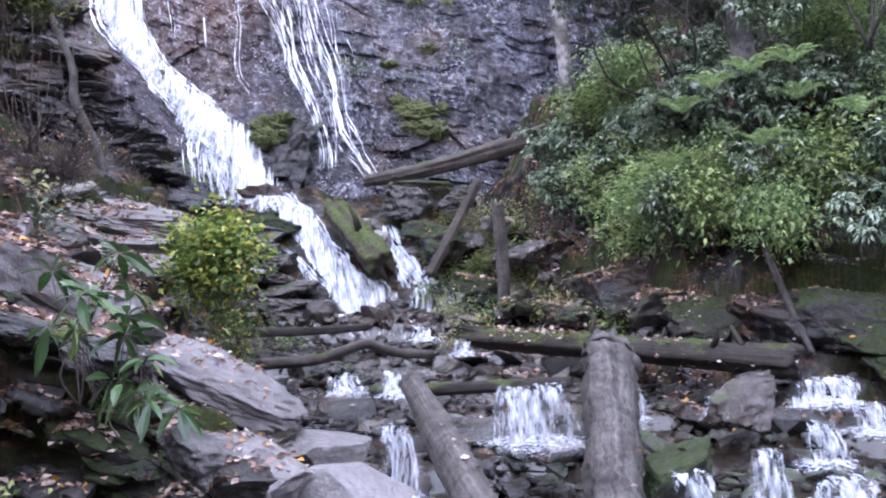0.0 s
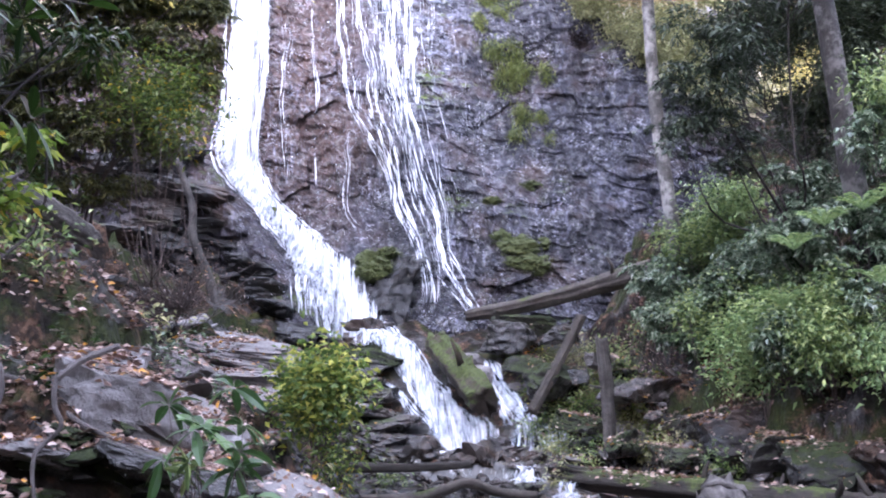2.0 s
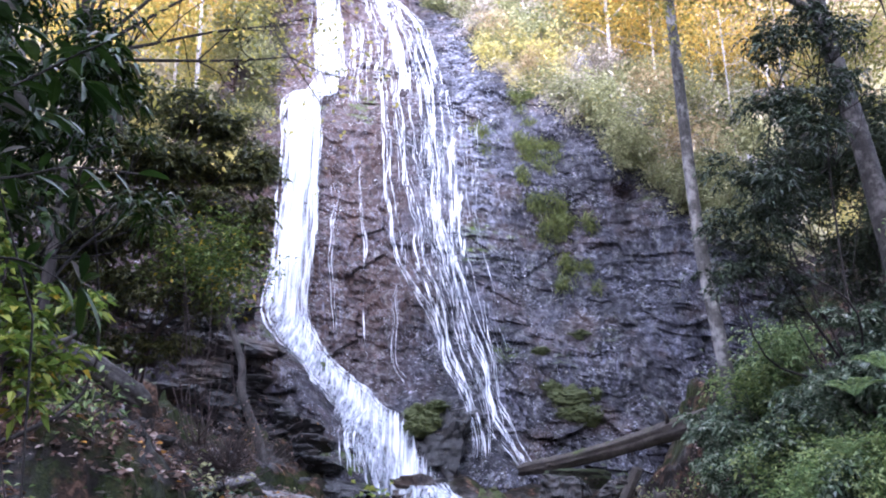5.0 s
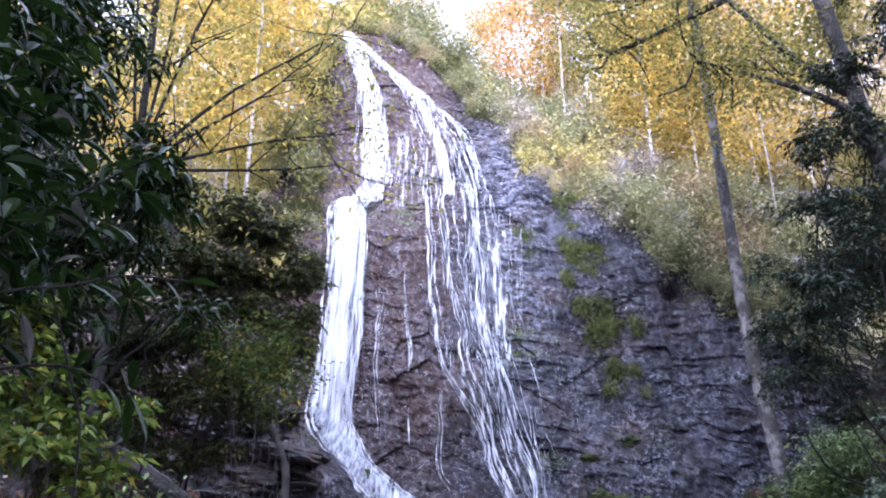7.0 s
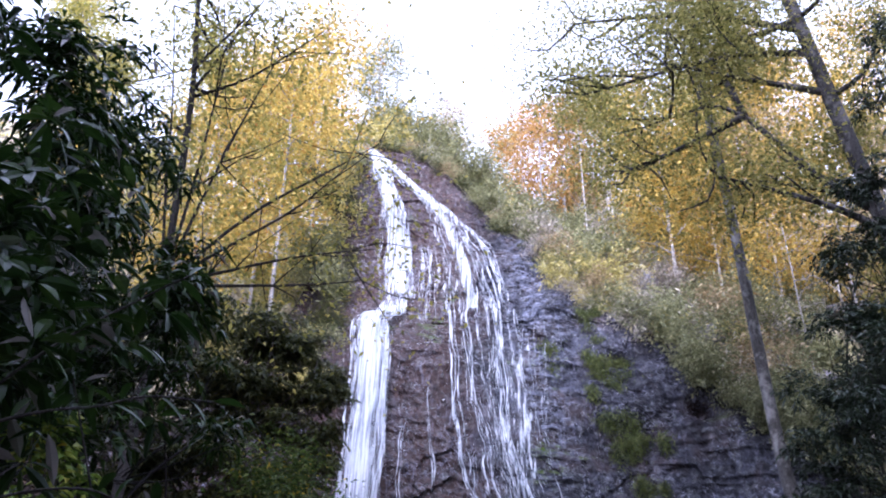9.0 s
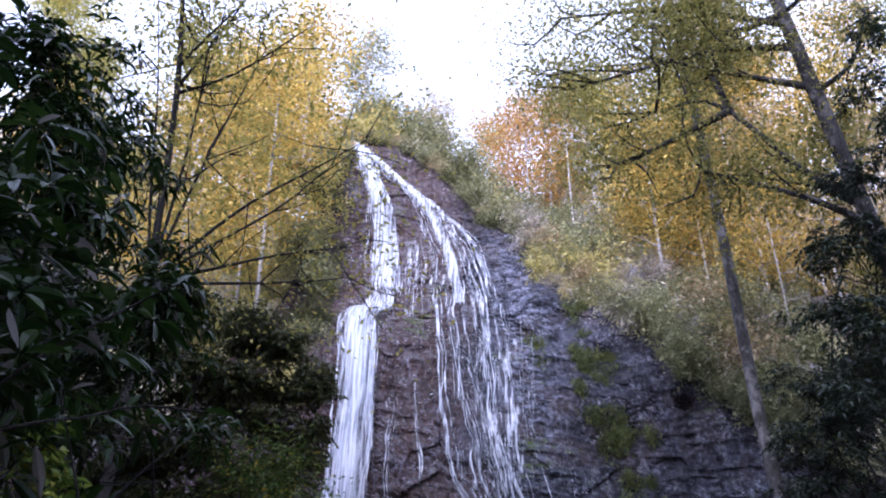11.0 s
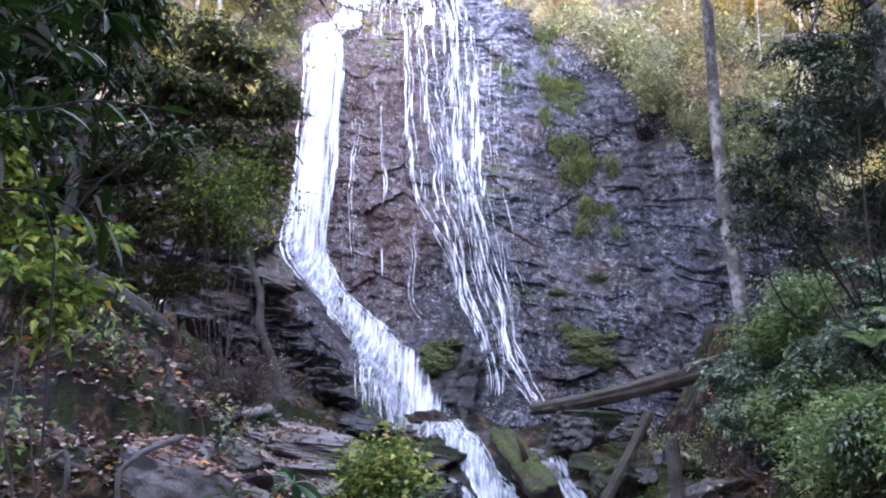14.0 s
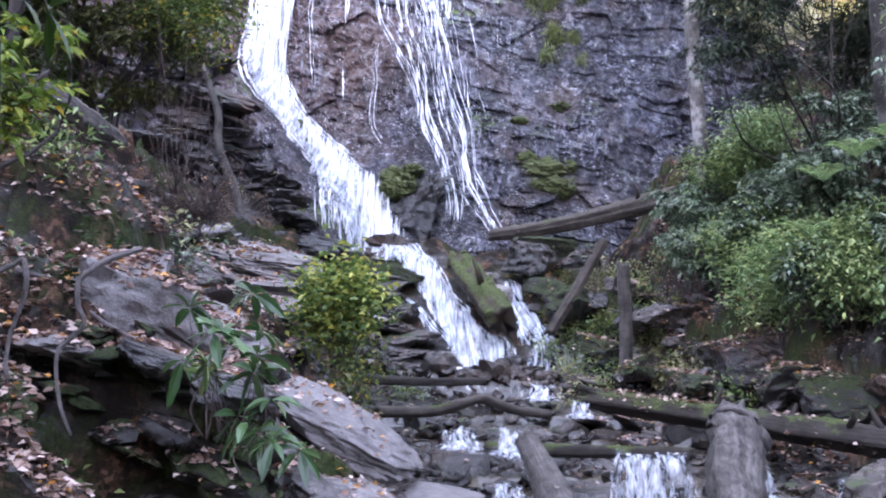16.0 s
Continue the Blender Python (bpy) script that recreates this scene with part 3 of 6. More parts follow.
def log(name, ctrl, r0, r1, material, label, seed, n=60, rough=0.05, stubs=0, burl=0.0, jag=0.5):
    """A fallen trunk with broken ends, grooved bark and stubs of limbs."""
    rng = np.random.default_rng(seed)
    origin = np.array(ctrl[0], float)
    pts = curve_points(np.asarray(ctrl, float) - origin, n) + rng.normal(size=(n, 3)) * r0 * 0.012
    sides = 22
    aa, ss = np.meshgrid(np.arange(sides), np.arange(n))
    groove = 1 + rough * rng.normal(size=sides)[None] + rough * 2.0 * fbm(aa * 0.7, ss * 0.05, seed, 3) + rough * 0.25 * rng.normal(size=(n, sides)) + rough * 1.6 * fbm(np.cos(aa * 2 * np.pi / sides) * 1.2 + seed, ss * 0.16, seed + 3, 3)
    rad = np.linspace(r0, r1, n) * (1 + burl * np.exp(-((np.linspace(0, 1, n) - 0.95) / 0.07) ** 2))
    v, f = tube_arrays(pts, rad, sides)
    ring = v[:n * sides].reshape(n, sides, 3)
    ring[:] = pts[:, None] + (ring - pts[:, None]) * groove[..., None]
    for e, sgn in ((0, -1), (n - 1, 1)):
        along = unit(pts[1] - pts[0]) if e == 0 else unit(pts[-1] - pts[-2])
        ring[e] += sgn * along * np.abs(rng.normal(size=(sides, 1))) * rad[e] * (jag if e == 0 else min(jag, 0.5))
        ring[e] = pts[e] + (ring[e] - pts[e]) * (0.75 + 0.3 * rng.random((sides, 1)))
    v[:n * sides] = ring.reshape(-1, 3)
    me = np_mesh(name, v, clean_faces(f), material, True)
    run = np.concatenate([[0], np.cumsum(np.linalg.norm(np.diff(pts, axis=0), axis=1))])
    ang = np.arange(sides) * 2 * np.pi / sides
    grain = np.concatenate([np.stack([np.cos(ang)[None] * 1.1 + 0 * run[:, None], np.sin(ang)[None] * 1.1 + 0 * run[:, None], run[:, None] * 0.14 + 0 * ang[None] + seed], -1).reshape(-1, 3), pts[:1] * 3, pts[-1:] * 3])
    me.attributes.new("grain", "FLOAT_VECTOR", "POINT").data.foreach_set("vector", grain.astype(np.float32).ravel())
    ob = new(name, me)
    ob.location = origin
    for k in range(stubs):
        i = rng.integers(n // 6, n - n // 6)
        d = unit(rng.normal(size=3) + [0, 0, 0.8])
        p = pts[i] + d * rad[i] * 0.8
        line = np.stack([p, p + d * rad[i] * 1.1, p + d * rad[i] * 1.9 + rng.normal(size=3) * rad[i] * 0.3])
        part("branch_stub", tube_mesh("branch_stub", [(line, np.array([0.3, 0.22, 0.12]) * rad[i])], material, 7), ob)
    return tagged(ob, label, "log")


def rock_mesh(name, seed, material, flat=0.6, cuts=9, rough=0.06, sub=3):
    """A split, slaty boulder about one metre across."""
    rng = np.random.default_rng(seed)
    bm = bmesh.new()
    bmesh.ops.create_icosphere(bm, subdivisions=sub, radius=0.62)
    v = np.array([p.co[:] for p in bm.verts])
    bm.verts.ensure_lookup_table()
    f = np.array([[p.index for p in q.verts] for q in bm.faces])
    bm.free()
    for k in range(cuts):
        d = unit(rng.normal(size=3) * [1, 1, 0.6])
        if k < 2:
            d = unit(np.array([0, 0, 1.0 if k else -1.0]) + rng.normal(size=3) * 0.12)
        lim = rng.uniform(0.26, 0.46)
        over = np.clip(v @ d - lim, 0, None)
        v = v - over[:, None] * d * 0.96
    s = seed * 3.7
    n1 = np.array([noise.noise(Vector((p[0] * 2.3 + s, p[1] * 2.3, p[2] * 2.3))) for p in v])
    n2 = np.array([noise.noise(Vector((p[0] * 7 + s, p[1] * 7, p[2] * 8))) for p in v])
    n3 = np.array([noise.noise(Vector((p[0] * 16 + s, p[1] * 16, p[2] * 16))) for p in v])
    v = v * (1 + rough * 2.4 * n1 + rough * 1.3 * n2 + rough * 0.5 * n3)[:, None]
    v[:, 2] *= flat
    return np_mesh(name, v, f, material, False)


def place(ob, at, turn=(0, 0, 0), size=(1, 1, 1)):
    ob.matrix_basis = Matrix.LocRotScale(Vector(at), Euler([radians(a) for a in turn]), Vector(size))
    return ob


def foliage(rng, centres, per, spread, size, ratio, droop=0.25, outward=None, whorl=False, fine=False):
    """Leaves round clump centres; whorls splay from one bud as in rhododendron."""
    c = np.repeat(np.asarray(centres, float), per, axis=0)
    n = len(c)
    if whorl:
        axis = unit(np.repeat(outward, per, axis=0) + [0, 0, 0.5])
        ang = np.tile(np.arange(per) * 2 * np.pi / per, len(centres)) + np.repeat(rng.uniform(0, 6, len(centres)), per)
        a = unit(np.cross(axis, rng.normal(size=3)))
        b = np.cross(axis, a)
        d = a * np.cos(ang)[:, None] + b * np.sin(ang)[:, None] + axis * rng.uniform(-0.15, 0.55, (n, 1))
        at = c + unit(d) * spread
    else:
        at = c + rng.normal(size=(n, 3)) * spread
        d = rng.normal(size=(n, 3)) * [1, 1, 0.45] + [0, 0, -0.15]
        if outward is not None:
            d = d + np.repeat(outward, per, axis=0) * 0.7
    return leaf_arrays(rng, at, d, size * rng.uniform(0.65, 1.25, n), ratio, droop, fine)


def blob_points(rng, n, radii, hollow=0.55, lumps=5):
    """Clump centres through an uneven crown: many leafy boughs with dark gaps between them."""
    lobes = rng.normal(size=(lumps, 3)) * 0.42
    lobes[0] = 0
    size = np.full(lumps, 0.6)
    if lumps > 6:
        k = lumps * 3
        way = unit(rng.normal(size=(k, 3)))
        lobes = way * (0.2 + 0.62 * rng.random((k, 1)) ** 0.6)
        size = rng.uniform(0.8, 1.5, k) * 0.62 * k ** -0.33
    d = unit(rng.normal(size=(n, 3)))
    if lumps > 6:
        d[:, 2] = np.where(rng.random(n) < 0.72, np.abs(d[:, 2]), d[:, 2])
    r = hollow + (1 - hollow) * rng.random((n, 1)) ** 0.6
    pick = rng.integers(0, len(lobes), n)
    p = lobes[pick] + d * r * size[pick, None] * rng.uniform(0.75, 1.2, (n, 1))
    return p * np.asarray(radii, float), unit(d * [1, 1, 0.8] + [0, 0, 0.25])


def stems(rng, base, tips, radius, bend=0.25, n=7):
    lines = []
    for t in tips:
        mid = (base + t) / 2 + rng.normal(size=3) * np.linalg.norm(t - base) * bend * 0.5 + [0, 0, -0.1 * np.linalg.norm(t - base)]
        lines.append((curve_points([base + rng.normal(size=3) * 0.06 * [1, 1, 0], mid, t], n), np.linspace(radius, radius * 0.3, n)))
    return lines


def shrub(name, at, radii, seed, leaf, bark, label, category="shrub", clumps=160, per=8, size=0.09, ratio=0.4, lift=None, spread=None, whorl=False, droop=0.25, hollow=0.55, lumps=6, fine=False, stem=0.02, nstem=14, group="", shift=(0, 0)):
    """A bush: many thin stems from one foot, and leaves in clumps round their ends."""
    rng = np.random.default_rng(seed)
    ob = base_empty(name, at)
    p, out = blob_points(rng, clumps, radii, hollow, lumps)
    p = p + [shift[0], shift[1], lift if lift is not None else radii[2] * 0.95]
    v, f = foliage(rng, p, per, spread if spread is not None else (0.015 if whorl else size * 1.6), size, ratio, droop, out, whorl, fine)
    part("foliage", np_mesh("foliage", v, f, leaf), ob)
    for line in stems(rng, np.zeros(3), p[rng.permutation(clumps)[:nstem]], stem):
        part("stem", tube_mesh("stem", [line], bark, 5), ob)
    return tagged(ob, label, category, group)


def bough_bush(name, at, boughs, seed, leaf, bark, label, category="shrub", clumps=60, per=8, size=0.14, ratio=0.32, droop=0.35, stem=0.03):
    """A tall evergreen: stems that rise and spread into boughs, each roofed with whorls of leaves."""
    rng = np.random.default_rng(seed)
    ob = base_empty(name, at)
    base = np.array(at, float)
    for x, y, z, r in boughs:
        tip = np.array([x, y, z]) - base
        n = int(clumps * r * r)
        d = unit(rng.normal(size=(n, 3)))
        d[:, 2] = np.where(rng.random(n) < 0.8, np.abs(d[:, 2]), d[:, 2])
        sub = unit(rng.normal(size=(7, 3))) * 0.6
        pick = rng.integers(0, 7, n)
        p = tip + (sub[pick] + d * rng.uniform(0.25, 0.6, (n, 1))) * r * [1, 0.8, 0.62]
        v, f = foliage(rng, p, per, 0.015, size, ratio, droop, unit(d + [0, -0.2, 0.3]), True)
        part("foliage", np_mesh("foliage", v, f, leaf), ob)
        for line in stems(rng, tip * [0.45, 0.45, 0.8], p[rng.permutation(n)[:6]], stem * 0.4, 0.35):
            part("twig", tube_mesh("twig", [line], bark, 5), ob)
    for line in stems(rng, np.zeros(3), [(np.array(b[:3]) - base) * [0.9, 0.9, 0.95] for b in boughs[::3]], stem, 0.3, 10):
        part("stem", tube_mesh("stem", [line], bark, 6), ob)
    return tagged(ob, label, category)


def tree(name, trunk, r0, r1, seed, bark, leaf, label, limbs=(), nlimbs=10, start=0.4, reach=2.5, rise=0.35, per=40, size=0.08, ratio=0.55, spread=0.35, twigs=5, droop=0.2, group="", category="tree", twig_leaf=True, toward=(0, 0, 0)):
    """A trunk through given points, limbs (given or grown), twigs, and leaves round the twigs' ends."""
    rng = np.random.default_rng(seed)
    origin = np.array(trunk[0], float)
    ob = base_empty(name, origin)
    n = 34
    pts = curve_points(np.asarray(trunk, float) - origin, n)
    rad = np.linspace(r0, r1, n) * (1 + 0.5 * np.exp(-np.arange(n) / 1.5))
    part("trunk", tube_mesh("trunk", [(pts, rad)], bark, 14, rng, 0.03), ob)
    tips = []
    arms = [np.asarray(a, float) - origin for a in limbs]
    for k in range(nlimbs):
        i = int(n * (start + (0.98 - start) * (k + rng.random()) / max(nlimbs, 1)))
        i = min(i, n - 1)
        ang = rng.uniform(0, 2 * np.pi)
        d = unit(np.array([np.cos(ang), np.sin(ang), rise + rng.normal() * 0.2]) + np.asarray(toward, float))
        far = reach * rng.uniform(0.6, 1.1) * (1.1 - 0.5 * i / n)
        mid = pts[i] + d * far * 0.5 + rng.normal(size=3) * far * 0.1
        arms.append(np.stack([pts[i], mid, pts[i] + d * far + [0, 0, far * 0.12] + rng.normal(size=3) * far * 0.12]))
    for a in arms:
        m = 9
        q = curve_points(a, m)
        far = np.linalg.norm(q[-1] - q[0])
        base = min(r0 * 0.42, 0.03 * far + 0.012)
        lines = [(q, np.linspace(base, base * 0.25, m))]
        for t in range(twigs):
            j = rng.integers(2, m)
            d = unit(unit(q[-1] - q[0]) * 0.7 + rng.normal(size=3) * 0.75)
            e = q[j] + d * far * rng.uniform(0.18, 0.42)
            lines.append((curve_points([q[j], (q[j] + e) / 2 + rng.normal(size=3) * far * 0.04, e], 5), np.linspace(base * 0.4, base * 0.12, 5)))
            tips += [e, (q[j] + e) / 2]
        tips.append(q[-1])
        part("limb", tube_mesh("limb", lines, bark, 6), ob)
    if leaf is not None:
        v, f = foliage(rng, np.array(tips), per, spread, size, ratio, droop)
        part("crown", np_mesh("crown", v, f, leaf), ob)
    return tagged(ob, label, category, group)


# ---- the gorge: ground, rock face, hillside, water ----
def spaced(edges, counts):
    return np.unique(np.concatenate([np.linspace(a, b, c) for a, b, c in zip(edges[:-1], edges[1:], counts)]))


gx = spaced([-90, -30, -9, 11, 34, 90], [14, 40, 290, 46, 14])
gy = spaced([-90, -20, 3.5, 27, 40, 95], [14, 40, 340, 16, 8])
X, Y = np.meshgrid(gx, gy)
ground = new("ground", np_mesh("ground", np.stack([X, Y, ground_z(X, Y)], -1).reshape(-1, 3), grid_faces(len(gy), len(gx)), GROUND))
tagged(ground, "dark forest soil, rock and leaf litter on the gorge's banks", "ground", kind="structure")

cx = spaced([-16, -9, 9, 16], [70, 270, 70])
cs = np.linspace(0, 1, 430)
X, S = np.meshgrid(cx, cs)
Z = 2.0 + S * (cliff_top(X) - 2.0)
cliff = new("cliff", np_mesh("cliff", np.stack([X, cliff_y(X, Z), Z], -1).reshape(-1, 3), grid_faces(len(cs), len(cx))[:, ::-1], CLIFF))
tagged(cliff, "steep wet dark slate cliff broken into ledges", "cliff", kind="structure")

hx = spaced([-90, -16, 16, 90], [40, 170, 40])
hs = np.linspace(0, 1, 130) ** 1.6
X, S = np.meshgrid(hx, hs)
Y0 = cliff_base(X, cliff_top(X)) - 0.25
Y = Y0 + S * (100 - Y0)
hill = new("hillside", np_mesh("hillside", np.stack([X, Y, hill_z(X, Y)], -1).reshape(-1, 3), grid_faces(len(hs), len(hx)), HILL))
tagged(hill, "steep pale hillside of litter and dry grass above the cliff", "hillside", kind="structure")

wx, wy = np.linspace(-1.5, 10.5, 200), np.linspace(4, 21, 300)
X, Y = np.meshgrid(wx, wy)
Z = bed_z(X, Y) + 0.04 + 0.03 * fbm(X * 2.5, Y * 2.5, 41, 3)
stream = new("stream", np_mesh("stream", np.stack([X, Y, Z], -1).reshape(-1, 3), grid_faces(len(wy), len(wx)), STREAM, True))
tagged(stream, "shallow brown stream water falling white over steps", "water", kind="structure")


def face_point(x, z):
    return np.stack([x, np.minimum(np.minimum(cliff_y(x, z), cliff_y(x, z - 0.12)), cliff_y(x, z + 0.12)) - 0.05, z], -1)


def bed_point(x, y):
    return np.stack([x, y, np.maximum(ground_z(x, y), ground_z(x, y - 0.1)) + 0.05], -1)


def with_core(me, core):
    """Marks how deep the water is: one in the middle of a strand, nothing at its rim."""
    me.attributes.new("core", "FLOAT", "POINT").data.foreach_set("value", np.asarray(core, np.float32))
    return me


def evened(y, k):
    """Water leaps over small ledges: the outermost rock near by, smoothed down the fall."""
    pad = np.concatenate([np.repeat(y[:1], k, 0), y, np.repeat(y[-1:], k, 0)])
    low = np.min([pad[i:i + len(y)] for i in range(2 * k + 1)], axis=0)
    pad = np.concatenate([np.repeat(low[:1], k, 0), low, np.repeat(low[-1:], k, 0)])
    return np.mean([pad[i:i + len(y)] for i in range(2 * k + 1)], axis=0)


def strands(name, parent, ctrl, count, spread, width, material, seed, lie=face_point, wander=0.12, whole=0.8, label=""):
    """Ribbons of water that run down the rock side by side."""
    rng = np.random.default_rng(seed)
    arrays, core = [], []
    c = np.asarray(ctrl, float)
    length = np.linalg.norm(np.diff(c, axis=0), axis=1).sum()
    for k in range(count):
        a, b = 0.0, 1.0
        if rng.random() > whole:
            a = rng.uniform(0, 0.6)
            b = a + rng.uniform(0.06, 0.45)
        n = max(6, int(length * 5))
        full = curve_points(c, 200)[int(a * 199):max(int(min(b, 1) * 199), int(a * 199) + 8)]
        full = full[np.linspace(0, len(full) - 1, n).astype(int)]
        s = np.linspace(a, min(b, 1), n)
        wide = np.interp(s, np.linspace(0, 1, len(spread)), spread)
        u = rng.uniform(-1, 1) * wide
        sway = wander * fbm(s * length * 0.5 + seed * 3.1, s * 0 + k * 5.7, 51, 3) * 0.7
        sway = sway + wander * 2.2 * fbm((full[:, 0] + u) * 1.6, full[:, 1] * 0.42, 55, 4)
        w = width * rng.uniform(0.4, 1.5) * (0.55 + 0.9 * vnoise(s * length * 1.4, s * 0 + k * 3.3, 52)) * np.clip(np.minimum(s - a, b - s) * 14 + 0.25, 0, 1)
        px = full[:, 0] + u + sway
        pz = full[:, 1]
        mid = lie(px, pz) - np.array([0, 0.03 + 0.05 * rng.random(), 0])
        if lie is face_point:
            mid[:, 1] = evened(mid[:, 1], 2)
        left, right = mid.copy(), mid.copy()
        left[:, 0] -= w / 2
        right[:, 0] += w / 2
        left[:, 1] += w * 0.25
        right[:, 1] += w * 0.25
        v = np.stack([left, mid, right], 1).reshape(-1, 3)
        arrays.append((v, grid_faces(n, 3)))
        core.append(np.stack([0 * s, 0 * s + rng.uniform(0.55, 1.0), 0 * s], 1).ravel())
    v, f = merge(arrays)
    me = with_core(np_mesh(name, v - np.array(parent.location), f, material, True), np.concatenate(core))
    return tagged(part(name, me, parent, label), kind="stuff")


def sheet(name, parent, ctrl, half, material, lie=face_point, label="", lift=0.14):
    """A broad tongue of water lying on the rock."""
    c = np.asarray(ctrl, float)
    n, m = 160, 26
    line = curve_points(c, n)
    wide = np.interp(np.linspace(0, 1, n), np.linspace(0, 1, len(half)), half) * (1 + 0.25 * fbm(np.arange(n) * 0.12, np.zeros(n), 53, 3))
    u = np.linspace(-1, 1, m)
    px = line[:, :1] + wide[:, None] * u[None]
    pz = line[:, 1:] + 0 * u[None]
    p = lie(px, pz)
    if lie is face_point:
        p[..., 1] = evened(p[..., 1], 4)
    p[..., 1] -= lift + 0.12 * (1 - u[None] ** 2) + 0.08 * vnoise(px * 7, pz * 0.5, 54)
    core = (1 - u[None] ** 2) ** 0.6 * (0.75 + 0.5 * vnoise(px * 3, pz * 0.5, 56))
    ends = np.linspace(0, 1, n)[:, None]
    core = core * np.clip(np.minimum(ends, 1 - ends) * (3 if material is VEIL else 16) + 0.1, 0, 1)
    me = with_core(np_mesh(name, p.reshape(-1, 3) - np.array(parent.location), grid_faces(n, m), material, True), core.ravel())
    return part(name, me, parent, label)


fall = base_empty("waterfall", (-1.5, 27, 6))
MAIN = [(-3.9, 22.3), (-4.25, 21), (-4.5, 19.7), (-4.3, 17), (-4.35, 14.2), (-4.45, 11.6), (-4.0, 10.2), (-3.2, 9.2), (-2.3, 8.3), (-1.5, 7.3), (-1.1, 6.4), (-0.75, 5.7), (-0.5, 5.0)]
UPPER_L = [(-6.0, 33.0), (-5.1, 30.4), (-4.35, 27.1), (-4.1, 24.2), (-3.95, 22.2)]
UPPER_R = [(-5.7, 32.5), (-3.7, 29.9), (-2.2, 27.6), (-1.35, 24.3), (-0.9, 22.0), (-0.85, 21.0)]
UPPER_R2 = [(-2.9, 29.0), (-1.0, 26.3), (-0.2, 23.0), (0.0, 21.5)]
fall_parts = [
    sheet("main_fall", fall, MAIN, [0.5, 0.5, 0.6, 0.6, 0.62, 0.66, 0.55, 0.55, 0.7, 0.95, 1.1, 1.0, 0.8], WATER),
    strands("main_strand", fall, MAIN, 60, [0.45, 0.65, 0.7, 0.65, 0.65, 1.1], 0.06, THREAD, 61),
    sheet("upper_fall", fall, UPPER_L, [0.28, 0.35, 0.5, 0.6, 0.55], WATER),
    strands("upper_strand", fall, UPPER_L, 30, [0.25, 0.5, 0.7, 0.7], 0.07, THREAD, 62),
    sheet("upper_fall", fall, UPPER_R, [0.22, 0.25, 0.3, 0.3, 0.3, 0.28], WATER),
    strands("upper_strand", fall, UPPER_R, 26, [0.2, 0.5, 0.9, 1.1], 0.05, THREAD, 63),
    strands("upper_strand", fall, UPPER_R2, 22, [0.3, 0.6, 0.8], 0.04, THREAD, 64),
    strands("curtain", fall, [(-3.0, 25.4), (-2.8, 23.5), (-2.7, 20.6)], 34, [1.1, 1.0, 1.0], 0.03, THREAD, 65, whole=0.5),
    strands("thread", fall, [(-1.6, 21.6), (-1.25, 18.4), (-1.15, 16), (-0.95, 13.6), (-0.05, 12), (0.55, 10.5), (1.0, 9.1), (1.27, 7.7), (1.45, 6.4)], 11, [0.3, 0.45, 0.4], 0.05, THREAD, 66, wander=0.15),
    strands("thread", fall, [(-1.0, 21.6), (-0.55, 17.7), (-0.37, 15.2), (-0.1, 13.6), (0.4, 11.8), (0.9, 9.7), (1.3, 8.2), (1.5, 6.4)], 9, [0.3, 0.4, 0.4], 0.045, THREAD, 67, wander=0.15),
    strands("thread", fall, [(-0.3, 21.7), (0.1, 18.5), (0.23, 15.9), (0.5, 14), (0.95, 12), (1.4, 9.9), (1.8, 8.2), (2.2, 6.9), (2.55, 6.1)], 10, [0.3, 0.3, 0.3], 0.055, THREAD, 68, wander=0.15),
    strands("thread", fall, [(0.45, 20.7), (0.75, 17.1), (0.8, 14.3), (0.95, 12.2)], 8, [0.4, 0.35, 0.25], 0.036, THREAD, 69, wander=0.15),
    strands("thread", fall, [(-0.95, 13.6), (-0.7, 12.7), (-0.95, 11.5), (-0.95, 9.6), (-0.6, 8.7)], 5, [0.1, 0.15, 0.15], 0.038, THREAD, 70, wander=0.15),
    strands("thread", fall, [(-2.25, 16.7), (-2.1, 14.1), (-2.0, 11.5), (-2.05, 9.6)], 5, [0.06, 0.12, 0.1], 0.038, THREAD, 71),
    strands("thread", fall, [(-3.1, 16), (-3.05, 13.4), (-2.85, 10.4)], 6, [0.25, 0.2, 0.15], 0.034, THREAD, 72),
    strands("thread", fall, [(0.3, 20.0), (0.5, 15), (1.3, 9.5), (1.7, 7)], 60, [1.7, 1.3, 0.9, 0.7], 0.022, THREAD, 73, whole=0.0, wander=0.15),
    strands("thread", fall, [(2.0, 23.0), (2.3, 20), (2.6, 14), (2.6, 9)], 34, [1.2, 1.6, 1.8, 1.6], 0.012, DRIP, 74, whole=0.0),
    strands("thread", fall, [(2.9, 15.0), (3.0, 11.0), (3.2, 6.8)], 46, [1.5, 1.7, 1.6], 0.014, DRIP, 77, whole=0.0),
    strands("thread", fall, [(5.6, 20.4), (5.5, 19.0)], 3, [0.05, 0.05], 0.05, THREAD, 75, wander=0.02),
    sheet("veil", fall, [(0.3, 21.5), (0.6, 17), (0.8, 13), (1.5, 9)], [1.7, 1.7, 1.2, 0.9], VEIL),
    sheet("veil", fall, [(-2.4, 25.6), (-2.3, 23.5), (-2.2, 20.8)], [1.3, 1.5, 1.6], VEIL),
    strands("side_strand", fall, [(-1.9, 7.9), (-2.1, 7.0), (-2.0, 5.9)], 8, [0.15, 0.2, 0.25], 0.09, THREAD, 76),
]
# white flecks across the cliff: spray drops, also standing in for wet-rock sparkle
rng = np.random.default_rng(85)
n = 5200
t = rng.random(n)
